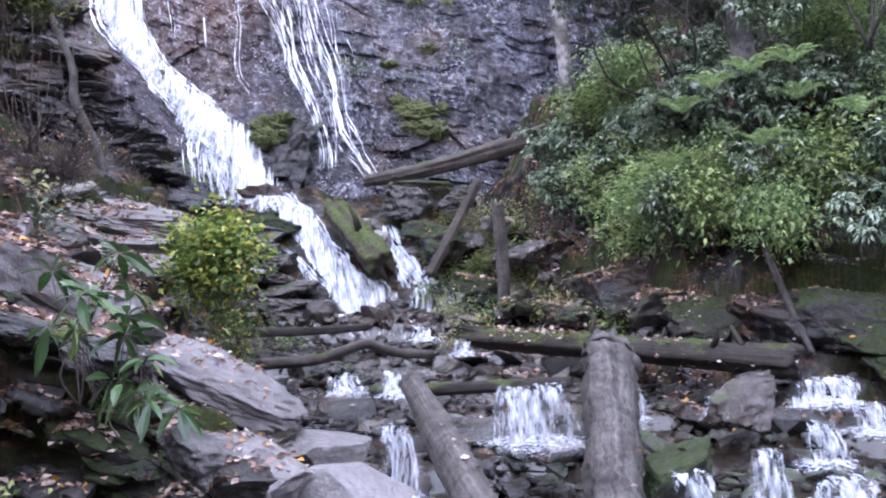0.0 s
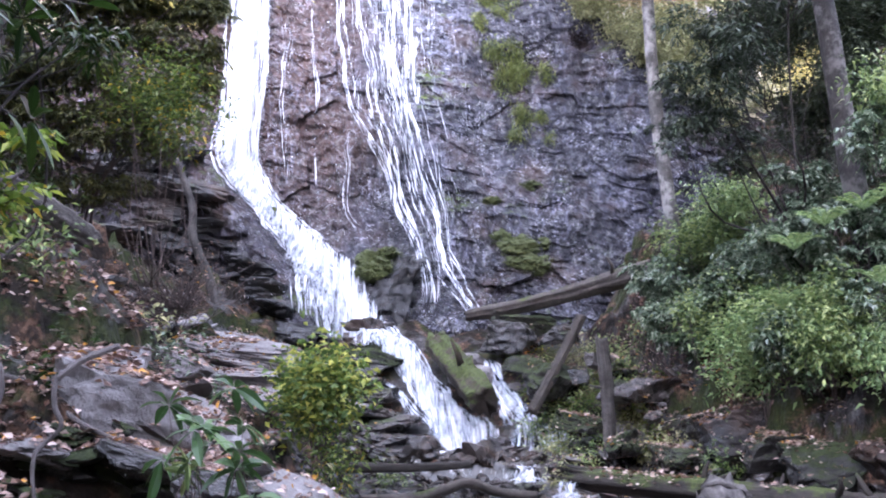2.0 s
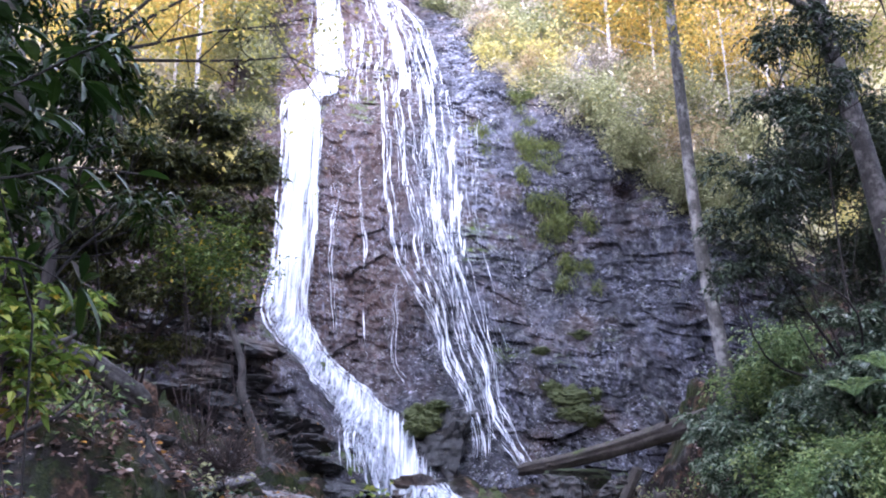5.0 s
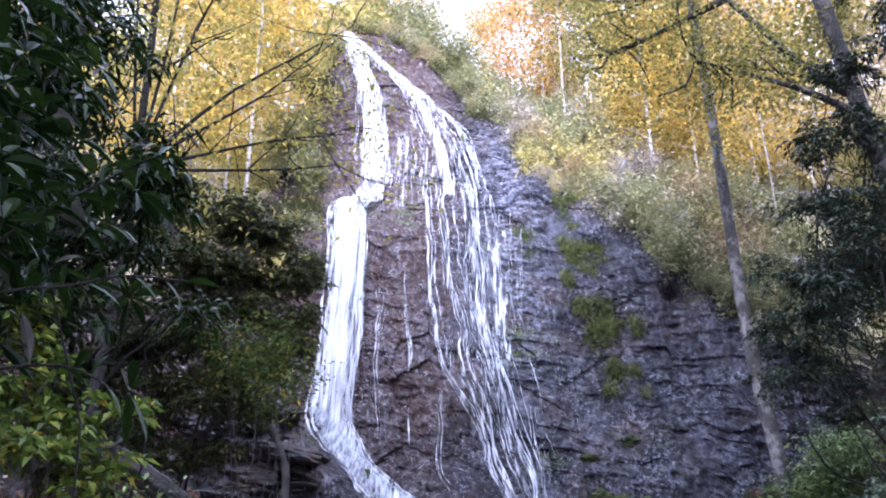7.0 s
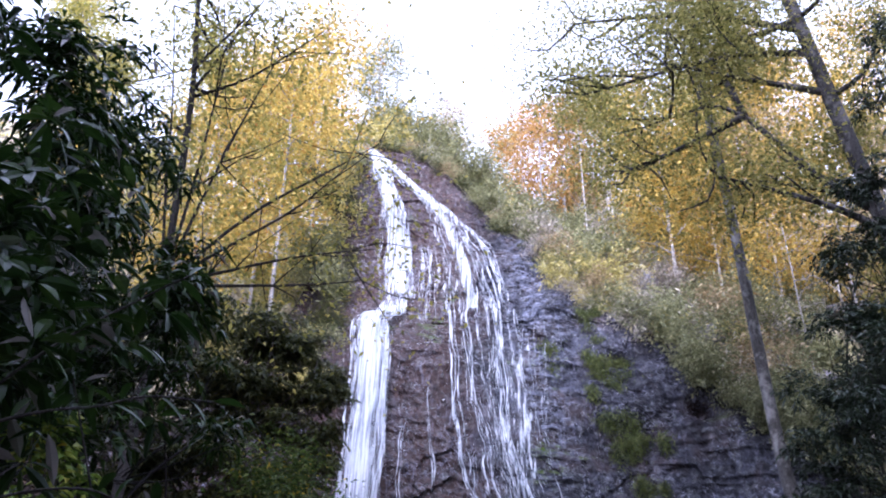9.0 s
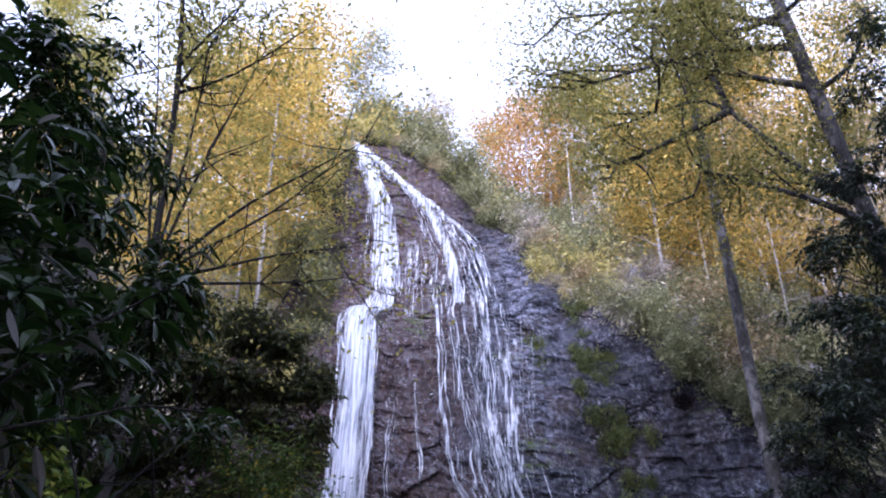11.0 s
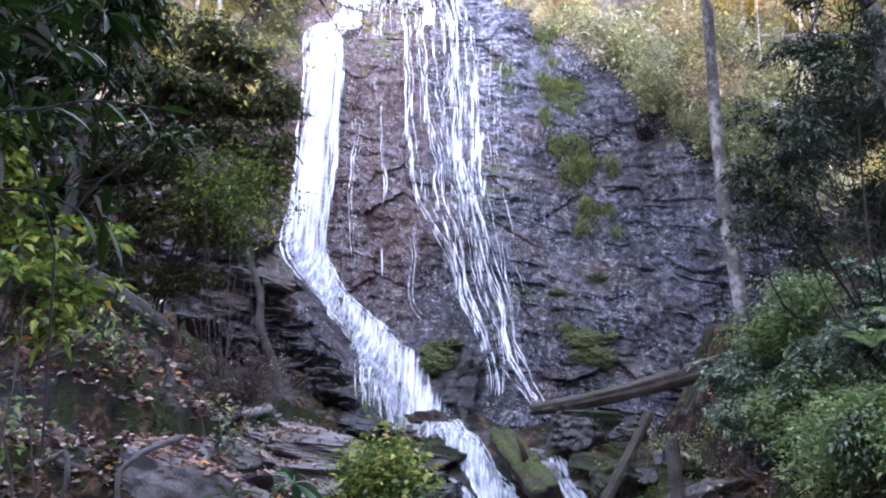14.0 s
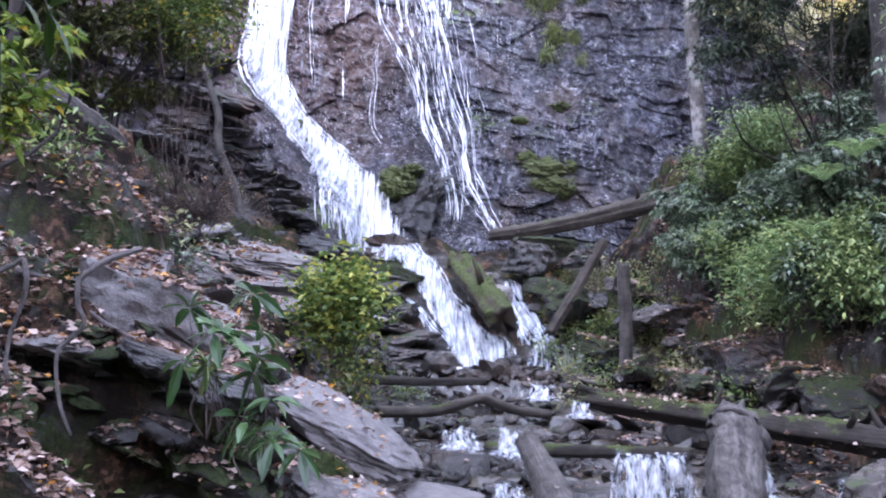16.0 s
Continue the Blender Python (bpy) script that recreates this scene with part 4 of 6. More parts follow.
sx = np.where(rng.random(n) < 0.3, rng.normal(-4.0, 0.9, n), rng.uniform(-4.5, 3.2, n))
sz = 5.5 + 17 * t
drops = face_point(sx + 0.25 * (20 - sz) / 10, sz) - np.array([0, 0.1, 0]) - np.stack([0 * t, 0.3 * rng.random(n) ** 2, 0 * t], -1)
v, f = leaf_arrays(rng, drops, rng.normal(size=(n, 3)) * [0.25, 0.2, 1], rng.uniform(0.015, 0.055, n), 0.6, 0.0)
tagged(part("spray", with_core(np_mesh("spray", v - np.array(fall.location), f, DRIP), np.ones(n * 4)), fall), kind="stuff")
tagged(fall, "tall white waterfall running in strands down a dark cliff", "waterfall")

low = base_empty("lower_cascade", (1.4, 20.4, 2.6))
sheet("cascade_sheet", low, [(-1.2, 26.0), (-0.3, 24.6), (0.4, 23.6), (1.2, 22.3), (1.75, 21.2), (1.6, 20.0), (1.5, 19.6)], [1.0, 0.8, 0.5, 0.5, 0.7, 0.9, 0.9], WATER, bed_point)
strands("cascade_strand", low, [(-0.6, 25.6), (0.4, 23.6), (1.2, 22.3), (1.75, 21.2), (1.6, 19.8)], 34, [0.8, 0.5, 0.6, 0.9], 0.14, THREAD, 81, bed_point)
strands("side_cascade", low, [(2.7, 23.2), (2.84, 22.2), (3.06, 21.0), (3.24, 20.5), (3.1, 19.0)], 34, [0.2, 0.25, 0.4, 0.5], 0.15, THREAD, 82, bed_point)
sheet("cascade_sheet", low, [(2.75, 23.0), (2.84, 22.2), (3.1, 21.1), (3.24, 20.5), (3.1, 19.2)], [0.15, 0.2, 0.3, 0.4, 0.4], VEIL, bed_point)
strands("side_cascade", low, [(3.1, 21.6), (3.7, 20.95), (3.85, 20.6), (3.6, 19.2)], 16, [0.1, 0.2, 0.25], 0.12, THREAD, 84, bed_point)
strands("side_cascade", low, [(-0.9, 23.2), (-0.3, 22.6), (0.5, 22.0), (1.0, 21.4)], 8, [0.15, 0.2], 0.12, THREAD, 83, bed_point)
tagged(low, "white foaming lower cascade sliding over dark rock", "cascade")


def small_fall(at, width, height, run, seed, foam=0.5):
    """A little fall over a stone: threads arching down into a patch of froth."""
    rng = np.random.default_rng(seed)
    ob = base_empty("small_fall", at)
    n, m = 16, 22
    t, u = np.linspace(0, 1, n)[:, None], np.linspace(-1, 1, m)[None]
    lip = 0.12 * fbm(u * 2.2 + seed, u * 0, 93, 3)
    x = u * width * 0.5 * (1 + 0.4 * t) + 0.03 * np.sin(t * 6 + seed)
    y = -run * t ** 0.7 * (1 + 0.5 * vnoise(u * 4 + seed, u * 0, 94)) - 0.05 * vnoise(u * 6 + seed, t * 3, 95) + lip
    z = -height * t ** 1.6 + 0.5 * lip * (1 - t)
    core = (1 - u ** 4) * (0.1 + 0.75 * vnoise(u * 7 + seed, t * 1.5, 96)) * np.clip(t * 3 + 0.25, 0, 1)
    part("sheet", with_core(np_mesh("sheet", np.stack([x, y, z], -1).reshape(-1, 3), grid_faces(n, m), SPLASH, True), core.ravel()), ob)
    n, m = 9, 26
    r = np.linspace(0, 1, n)[:, None]
    a = np.linspace(0, 2 * np.pi, m)[None]
    edge = 1 + 0.45 * fbm(np.cos(a) * 1.7 + seed, np.sin(a) * 1.7, 91, 3)
    x, y = r * edge * np.cos(a) * foam * 1.35, r * edge * np.sin(a) * foam * 1.15 - run * 1.2
    z = -height + 0.1 * (1 - r) + 0.07 * fbm(x * 6 + seed, y * 6, 92, 3) * (1 - r * 0.5) + 0 * a
    part("froth", with_core(np_mesh("froth", np.stack([x, y, z], -1).reshape(-1, 3), grid_faces(n, m), FROTH, True), (0.75 * (1 - r ** 2) + 0 * a).ravel()), ob)
    return tagged(ob, "small white fall foaming between stream stones", "cascade", "small falls")


for k, (x, y, z, w, h, fo) in enumerate([(2.98, 10.9, 2.38, 0.8, 0.7, 0.62), (4.35, 11.3, 2.25, 0.3, 0.45, 0.25), (6.86, 11.04, 2.26, 0.8, 0.35, 0.5), (5.5, 11.2, 2.08, 0.4, 0.3, 0.25), (5.35, 8.3, 1.7, 0.6, 0.3, 0.5), (4.95, 9.0, 1.85, 0.35, 0.6, 0.35), (6.2, 10.0, 1.9, 0.4, 0.5, 0.35), (4.1, 8.9, 1.7, 0.4, 0.5, 0.35), (1.25, 10.2, 2.1, 0.35, 0.8, 0.3), (1.55, 12.6, 2.4, 0.4, 0.35, 0.3), (2.6, 17.2, 2.65, 0.4, 0.3, 0.3), (3.1, 15.9, 2.5, 0.3, 0.3, 0.25), (0.9, 13.4, 2.3, 0.4, 0.3, 0.3), (7.2, 10.6, 2.0, 0.5, 0.4, 0.4)]):
    small_fall((x, y, z), w, h, 0.16, 700 + k, fo)


# ---- rocks ----
def big_rock(name, at, size, turn, seed, material, label, cuts=9, group="", rough=0.09):
    ob = new(name, rock_mesh(name, seed, material, 1.0, cuts, rough, 5))
    place(ob, at, turn, size)
    return tagged(ob, label, "rock", group)


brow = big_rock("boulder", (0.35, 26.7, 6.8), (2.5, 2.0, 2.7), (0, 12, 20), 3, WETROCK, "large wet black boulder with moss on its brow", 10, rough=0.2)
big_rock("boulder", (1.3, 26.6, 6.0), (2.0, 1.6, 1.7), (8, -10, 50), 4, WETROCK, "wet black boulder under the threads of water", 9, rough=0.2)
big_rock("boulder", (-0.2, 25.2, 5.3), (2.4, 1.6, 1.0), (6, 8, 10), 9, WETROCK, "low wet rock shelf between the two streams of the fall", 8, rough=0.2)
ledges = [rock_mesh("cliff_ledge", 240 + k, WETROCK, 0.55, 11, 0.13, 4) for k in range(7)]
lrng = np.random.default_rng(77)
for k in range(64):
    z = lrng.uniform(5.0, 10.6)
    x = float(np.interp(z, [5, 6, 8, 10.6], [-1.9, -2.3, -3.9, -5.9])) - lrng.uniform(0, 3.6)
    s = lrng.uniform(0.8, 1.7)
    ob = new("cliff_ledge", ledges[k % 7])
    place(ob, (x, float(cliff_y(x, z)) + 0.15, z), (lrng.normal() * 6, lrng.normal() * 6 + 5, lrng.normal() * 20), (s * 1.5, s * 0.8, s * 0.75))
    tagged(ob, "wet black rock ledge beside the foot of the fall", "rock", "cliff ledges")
big_rock("rock_slab", (-0.75, 9.85, 2.72), (1.75, 0.95, 0.42), (14, 27, 6), 5, SLAB, "thick tilted pale grey slab with a dark undercut edge")
big_rock("rock_slab", (-0.35, 8.6, 2.05), (1.5, 1.3, 0.7), (6, 18, -8), 6, SLAB, "broad flat pale grey slab of bedrock", 14, rough=0.035)
big_rock("rock_slab", (0.38, 9.75, 1.9), (1.25, 0.75, 0.5), (8, 8, 14), 7, SLAB, "cracked pale slab beside the stream", 14, rough=0.03)
big_rock("rock_slab", (0.55, 9.05, 1.78), (1.3, 0.7, 0.5), (8, 9, 18), 17, SLAB, "pale flat slab split off along a dark crack", 14, rough=0.03)
big_rock("rock_slab", (0.1, 8.2, 1.55), (1.2, 0.8, 0.5), (6, 12, -4), 19, SLAB, "pale stepped slab at the water's edge", 14, rough=0.03)
big_rock("boulder", (-2.65, 10.5, 3.75), (1.9, 1.3, 1.1), (10, 22, 5), 8, SLAB, "rough grey boulder bedded in the leafy bank")
for k in range(7):
    big_rock("layered_rock", (-2.0 - 0.5 * ((k * 0.61) % 1), 14.7 + 0.14 * k, 3.95 + 0.12 * k), (2.6 - 0.12 * k, 1.3, 0.3), (7, 5 + 2 * (k % 3), -8 + 5 * (k % 4)), 110 + k, SLAB, "pale layered rock ledge under dry brush", 7, "layered ledges")
big_rock("boulder", (-2.23, 8.62, 3.80), (1.7, 1.2, 1.05), (12, 16, 12), 21, SLAB, "broad grey-brown boulder bedded in the leafy bank", 10)
big_rock("boulder", (-2.69, 17.47, 4.68), (2.3, 1.3, 0.85), (14, 10, -6), 22, SLAB, "long smooth sloping slab of pale rock", 7)
big_rock("rock", (-2.55, 12.0, 4.3), (0.75, 0.5, 0.4), (5, 25, 10), 10, SLAB, "small grey rock on the bank")
big_rock("boulder", (5.8, 11.0, 2.0), (1.05, 0.8, 0.65), (10, -15, 30), 12, STONE, "dark wet angular boulder in the stream")
big_rock("boulder", (4.15, 9.2, 1.6), (1.1, 0.7, 0.55), (0, -28, 15), 13, MOSSY, "wedge-shaped mossy boulder in the stream")
for k in range(11):
    y = 20.4 + 0.2 * k
    big_rock("cascade_ledge", (0.35 - 0.75 * ((k * 0.37) % 1) - 0.05 * k, y, 2.75 + 0.19 * k), (1.5 - 0.05 * k, 1.0, 0.4), (4 - 3 * (k % 3), 8 - 5 * (k % 4), 20 * (k % 5) - 40), 70 + k, STONE, "dark wet flat ledge beside the cascade", 8, "cascade ledges")
big_rock("mossy_rock", (-0.1, 22.6, 4.75), (1.1, 0.7, 0.45), (0, 12, 10), 14, MOSSY, "low rock covered in moss beside the cascade")
for k, (x, y, z) in enumerate([(3.4, 22.0, 4.6), (4.3, 22.4, 5.3), (4.9, 21.0, 4.6), (5.0, 19.8, 3.9), (4.2, 19.4, 3.3), (5.3, 18.8, 3.9), (2.2, 23.0, 4.7), (4.6, 17.6, 2.9), (5.1, 16.6, 2.8), (4.4, 20.9, 4.2), (2.2, 22.2, 4.3), (3.6, 23.6, 5.7)]):
    big_rock("slope_rock", (x, y, z), (0.9 + 0.3 * (k % 3), 0.7, 0.5 + 0.1 * (k % 2)), (6 * (k % 4), -10 + 6 * (k % 3), 35 * k), 90 + k, [MOSSY, STONE, SLAB, MOSSY][k % 4], ["mossy rock on the leafy slope", "dark rock on the leafy slope", "pale rock on the leafy slope", "mossy rock on the leafy slope"][k % 4], 8, "slope rocks")
big_rock("boulder", (4.0, 21.0, 4.1), (1.4, 1.2, 1.0), (0, 0, 40), 15, MOSSY, "mossy boulder at the foot of the cliff")
big_rock("boulder", (3.1, 23.2, 5.3), (1.8, 1.4, 1.0), (0, 0, 70), 16, STONE, "dark rock under the fallen log")
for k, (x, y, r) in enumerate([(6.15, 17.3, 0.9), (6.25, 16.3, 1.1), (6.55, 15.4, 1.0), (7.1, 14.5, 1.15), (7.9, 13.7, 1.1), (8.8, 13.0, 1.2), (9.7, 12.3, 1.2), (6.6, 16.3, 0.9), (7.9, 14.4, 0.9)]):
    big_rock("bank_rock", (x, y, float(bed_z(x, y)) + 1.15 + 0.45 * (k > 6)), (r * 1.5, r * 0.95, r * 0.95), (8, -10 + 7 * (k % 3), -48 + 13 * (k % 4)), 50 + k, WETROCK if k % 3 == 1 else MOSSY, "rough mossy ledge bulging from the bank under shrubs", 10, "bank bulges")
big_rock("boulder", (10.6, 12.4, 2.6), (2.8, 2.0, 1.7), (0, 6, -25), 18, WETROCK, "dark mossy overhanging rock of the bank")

for k, (x, y, z, sx, sy, tilt) in enumerate([(-2.9, 7.75, 3.55, 1.2, 1.1, 6), (-2.0, 7.7, 3.45, 1.1, 1.0, 12), (-1.3, 7.6, 3.2, 0.9, 0.9, 18), (-3.7, 7.7, 3.7, 1.1, 1.0, 0), (-0.6, 7.2, 2.5, 0.8, 0.7, 25), (-0.3, 7.6, 2.2, 0.9, 0.8, 20)]):
    big_rock("bank_ledge", (x, y, z), (sx * 0.7, sy * 0.7, 0.34), (4 - 2 * (k % 3), tilt, 25 * (k % 4) - 30), 30 + k, STONE if k % 3 else SLAB, "flat rock ledge jutting from the leafy bank", group="bank ledges")

protos = [rock_mesh("rock", 100 + k, STONE, 0.62, 8, 0.07, 2) for k in range(14)]
paler = [rock_mesh("rock", 130 + k, SLAB, 0.5, 8, 0.07, 2) for k in range(5)]
rng = np.random.default_rng(7)
count = 0
while count < 165:
    y = rng.uniform(6.8, 20.0)
    x = rng.uniform(bank_left(y) - 0.3, bank_right(y) + 0.4)
    if abs(math.atan2(x, y)) > 0.72:
        continue
    s = float(np.clip(rng.lognormal(-0.85, 0.5), 0.2, 1.1))
    ob = new("rock", paler[rng.integers(0, 5)] if rng.random() < 0.08 else protos[rng.integers(0, 14)])
    place(ob, (x, y, float(ground_z(x, y)) + 0.08 * s), (rng.normal() * 14, rng.normal() * 14, rng.uniform(0, 360)), (s, s * rng.uniform(0.6, 1.0), s * rng.uniform(0.5, 0.95)))
    tagged(ob, "wet dark angular stone in the stream bed", "rock", "stream rocks")
    count += 1
for k in range(64):
    y = rng.uniform(5.2, 19.5)
    x = bank_left(y) - rng.uniform(0.0, 4.2)
    s = float(np.clip(rng.lognormal(-0.9, 0.5), 0.15, 1.0))
    ob = new("rock", paler[rng.integers(0, 5)] if rng.random() < 0.6 else protos[rng.integers(0, 14)])
    place(ob, (x, y, float(ground_z(x, y)) + 0.03 * s), (rng.normal() * 14, rng.normal() * 14 + 15, rng.uniform(0, 360)), (s * 1.2, s * rng.uniform(0.6, 1.0), s * 0.7))
    tagged(ob, "grey stone lying among leaves on the bank", "rock", "bank rocks")

mossed = [rock_mesh("rock", 140 + k, MOSSY, 0.6, 9, 0.1, 3) for k in range(5)]


def wall_y(x, z):
    """Where the bank, seen from the stream, first rises to a height."""
    y = np.linspace(6.0, 9.5, 120)
    over = np.nonzero(ground_z(np.full(120, x), y) >= z)[0]
    return float(y[over[0]]) if len(over) else None


for k in range(130):
    x, z = rng.uniform(-3.3, -0.6), rng.uniform(1.9, 3.75)
    y = wall_y(x, z)
    if y is None or y < 6.05:
        continue
    s = float(np.clip(rng.lognormal(-1.2, 0.4), 0.14, 0.6))
    ob = new("bank_stone", mossed[k % 5] if k % 3 else protos[k % 14])
    place(ob, (x, y, z), (rng.normal() * 14, rng.normal() * 14 + 12, rng.uniform(-40, 40)), (s * 1.5, s, s * 0.7))
    tagged(ob, "dark mossy stone bedded in the shaded bank", "rock", "hollow stones")
for k in range(90):
    y = rng.uniform(14.8, 23.0)
    x = rng.uniform(3.3, 5.9)
    s = float(np.clip(rng.lognormal(-0.9, 0.45), 0.2, 0.9))
    ob = new("slope_stone", protos[k % 14] if k % 3 == 0 else paler[k % 5])
    place(ob, (x, y, float(ground_z(x, y)) + 0.05 * s), (rng.normal() * 14 + 12, rng.normal() * 14, rng.uniform(0, 360)), (s * 1.2, s * 0.9, s * 0.6))
    tagged(ob, "flat broken stone among leaves on the slope", "rock", "slope stones")

# pebbles and broken stone between the larger rocks
small = []
for k in range(6):
    me = rock_mesh("pebble_shape", 160 + k, STONE, 0.6, 6, 0.08, 1)
    v = np.empty(len(me.vertices) * 3, np.float32)
    me.vertices.foreach_get("co", v)
    f = np.empty(len(me.polygons) * 3, np.int32)
    me.polygons.foreach_get("vertices", f)
    small.append((v.reshape(-1, 3), f.reshape(-1, 3)))
    bpy.data.meshes.remove(me)
arrays = []
while len(arrays) < 4200:
    y = rng.uniform(6.8, 20.3)
    x = rng.uniform(bank_left(y) - 0.8, bank_right(y) + 1.2)
    v, f = small[rng.integers(0, 6)]
    a = rng.uniform(0, 6.28)
    s = np.array([1, rng.uniform(0.6, 1), rng.uniform(0.5, 1)]) * np.clip(rng.lognormal(-1.65, 0.5), 0.06, 0.4)
    w = v * s
    w = np.stack([w[:, 0] * math.cos(a) - w[:, 1] * math.sin(a), w[:, 0] * math.sin(a) + w[:, 1] * math.cos(a), w[:, 2] + 0.3 * w[:, 0]], -1)
    arrays.append((w + [x, y, float(ground_z(x, y)) + 0.05], f))
v, f = merge(arrays)
tagged(new("pebbles", np_mesh("pebbles", v, f, STONE)), "wet dark pebbles and broken stone in the stream bed", "pebbles", kind="stuff")

# ---- logs and dead wood ----
for k in range(46):
    y = rng.uniform(7.5, 19.5)
    x = rng.uniform(bank_left(y) - 1.5, bank_right(y) + 0.6)
    d = unit(np.array([rng.normal(), rng.normal() * 0.6, rng.normal() * 0.12]))
    far = rng.uniform(0.4, 1.5)
    p = np.array([x, y, float(ground_z(x, y)) + 0.16])
    q = p + d * far
    q[2] = max(q[2], float(ground_z(q[0], q[1])) + 0.1)
    log("stick", [p, (p + q) / 2 + rng.normal(size=3) * 0.06, q], rng.uniform(0.012, 0.035), 0.01, [DEADWOOD, BLACKLOG, LOGBARK][k % 3], ["grey dead stick lying among the stones", "black wet stick lying among the stones", "brown dead stick lying among the stones"][k % 3], 800 + k, n=8, rough=0.02)["group"] = "sticks"

log("fallen_log", [(2.3, 24.7, 5.95), (3.6, 23.9, 6.15), (5.0, 23.0, 6.45), (6.4, 21.9, 6.8)], 0.13, 0.24, PALEWOOD, "long grey fallen log leaning across the foot of the cliff", 201, rough=0.1, stubs=4)
log("leaning_log", [(3.27, 20.24, 3.55), (3.9, 20.4, 4.6), (4.45, 20.55, 5.6)], 0.125, 0.11, PALEWOOD, "weathered log leaning on the mossy bank", 202, rough=0.1, stubs=1)
log("standing_log", [(4.5, 18.45, 2.45), (4.48, 18.45, 3.7), (4.4, 18.47, 4.95)], 0.1, 0.115, DEADWOOD, "upright broken grey log beside the small cascade", 203, rough=0.12, jag=2.0, stubs=2)
log("mossy_log", [(1.35, 23.0, 5.2), (1.8, 21.8, 4.5), (2.2, 20.4, 3.8)], 0.27, 0.33, MOSSLOG, "thick log wrapped in green moss beside the cascade", 204, rough=0.14, stubs=2)
log("black_log", [(-0.6, 17.4, 2.62), (0.4, 17.7, 2.58), (1.65, 17.9, 2.6)], 0.1, 0.07, BLACKLOG, "black wet log lying over the stones", 205, stubs=2)
log("fallen_log", [(3.4, 15.8, 2.5), (5.0, 14.4, 2.42), (6.3, 13.1, 2.35), (7.2, 12.25, 2.3)], 0.17, 0.21, LOGBARK, "thick mossy fallen log lying across the stream", 206, rough=0.11, stubs=5, jag=2.2)
log("upright_log", [(3.13, 8.4, 1.2), (3.5, 9.5, 2.0), (3.95, 10.8, 2.72)], 0.29, 0.25, DEADWOOD, "broken grey log with a splintered end rising from the stream", 207, rough=0.12, burl=0.25, jag=1.3)
log("slanting_log", [(2.0, 8.9, 1.2), (1.85, 10.2, 1.75), (1.67, 11.88, 2.3)], 0.28, 0.16, DEADWOOD, "split grey log slanting into the stream", 208, rough=0.11, jag=1.5)
log("bent_branch", [(-0.3, 15.0, 2.3), (0.5, 15.2, 2.3), (1.0, 15.25, 2.42), (1.4, 15.3, 2.52), (1.9, 15.3, 2.36), (2.5, 15.3, 2.3)], 0.1, 0.07, PALEWOOD, "bent bare branch lying over the stones", 209, stubs=1)
log("pale_stick", [(7.9, 12.9, 2.35), (7.65, 13.25, 3.3), (7.4, 13.5, 4.2)], 0.05, 0.045, DEADWOOD, "thin pale dead stick propped on the bank", 210)
log("plank_log", [(1.3, 13.2, 2.02), (2.6, 13.0, 2.05), (4.0, 12.7, 2.1)], 0.1, 0.09, LOGBARK, "straight half-buried log across the stream", 211)
log("dead_snag", [(-3.45, 19.7, 5.5), (-3.6, 19.7, 6.3), (-3.95, 19.6, 7.2), (-4.0, 19.6, 7.9), (-4.35, 19.5, 8.9)], 0.11, 0.06, DEADWOOD, "crooked dead trunk standing before the dark rock", 212)
log("rotten_log", [(-4.3, 9.2, 6.15), (-3.6, 9.6, 5.95), (-3.1, 10.05, 5.6)], 0.14, 0.1, DEADWOOD, "rotten log with a pale broken end on the bank", 213, rough=0.16, jag=1.5, stubs=2)

log("bare_root", [(-2.94, 6.97, 4.12), (-2.84, 6.97, 4.17), (-2.77, 6.97, 4.2), (-2.72, 6.92, 4.04), (-2.74, 6.9, 3.88), (-2.79, 6.87, 3.67), (-2.79, 6.82, 3.47), (-2.75, 6.77, 3.35)], 0.022, 0.012, ROOT, "twisted bare root hanging over the bank's hollow", 214, rough=0.06, stubs=2)
log("bare_root", [(-2.08, 7.52, 4.35), (-2.28, 7.32, 4.24), (-2.37, 7.22, 4.15), (-2.43, 7.17, 4.06), (-2.41, 7.12, 3.89), (-2.34, 7.07, 3.75), (-2.44, 7.02, 3.62), (-2.48, 6.97, 3.55), (-2.47, 6.92, 3.4), (-2.39, 6.82, 3.17), (-2.29, 6.77, 2.98)], 0.026, 0.011, ROOT, "crooked bare root hanging down over the dark hollow", 215, rough=0.06, stubs=3)
log("bare_root", [(-3.2, 7.9, 4.15), (-2.9, 8.0, 4.05), (-2.4, 7.85, 3.72), (-1.8, 7.7, 3.5)], 0.03, 0.018, ROOT, "bare root running along the leafy bank", 216, rough=0.02)

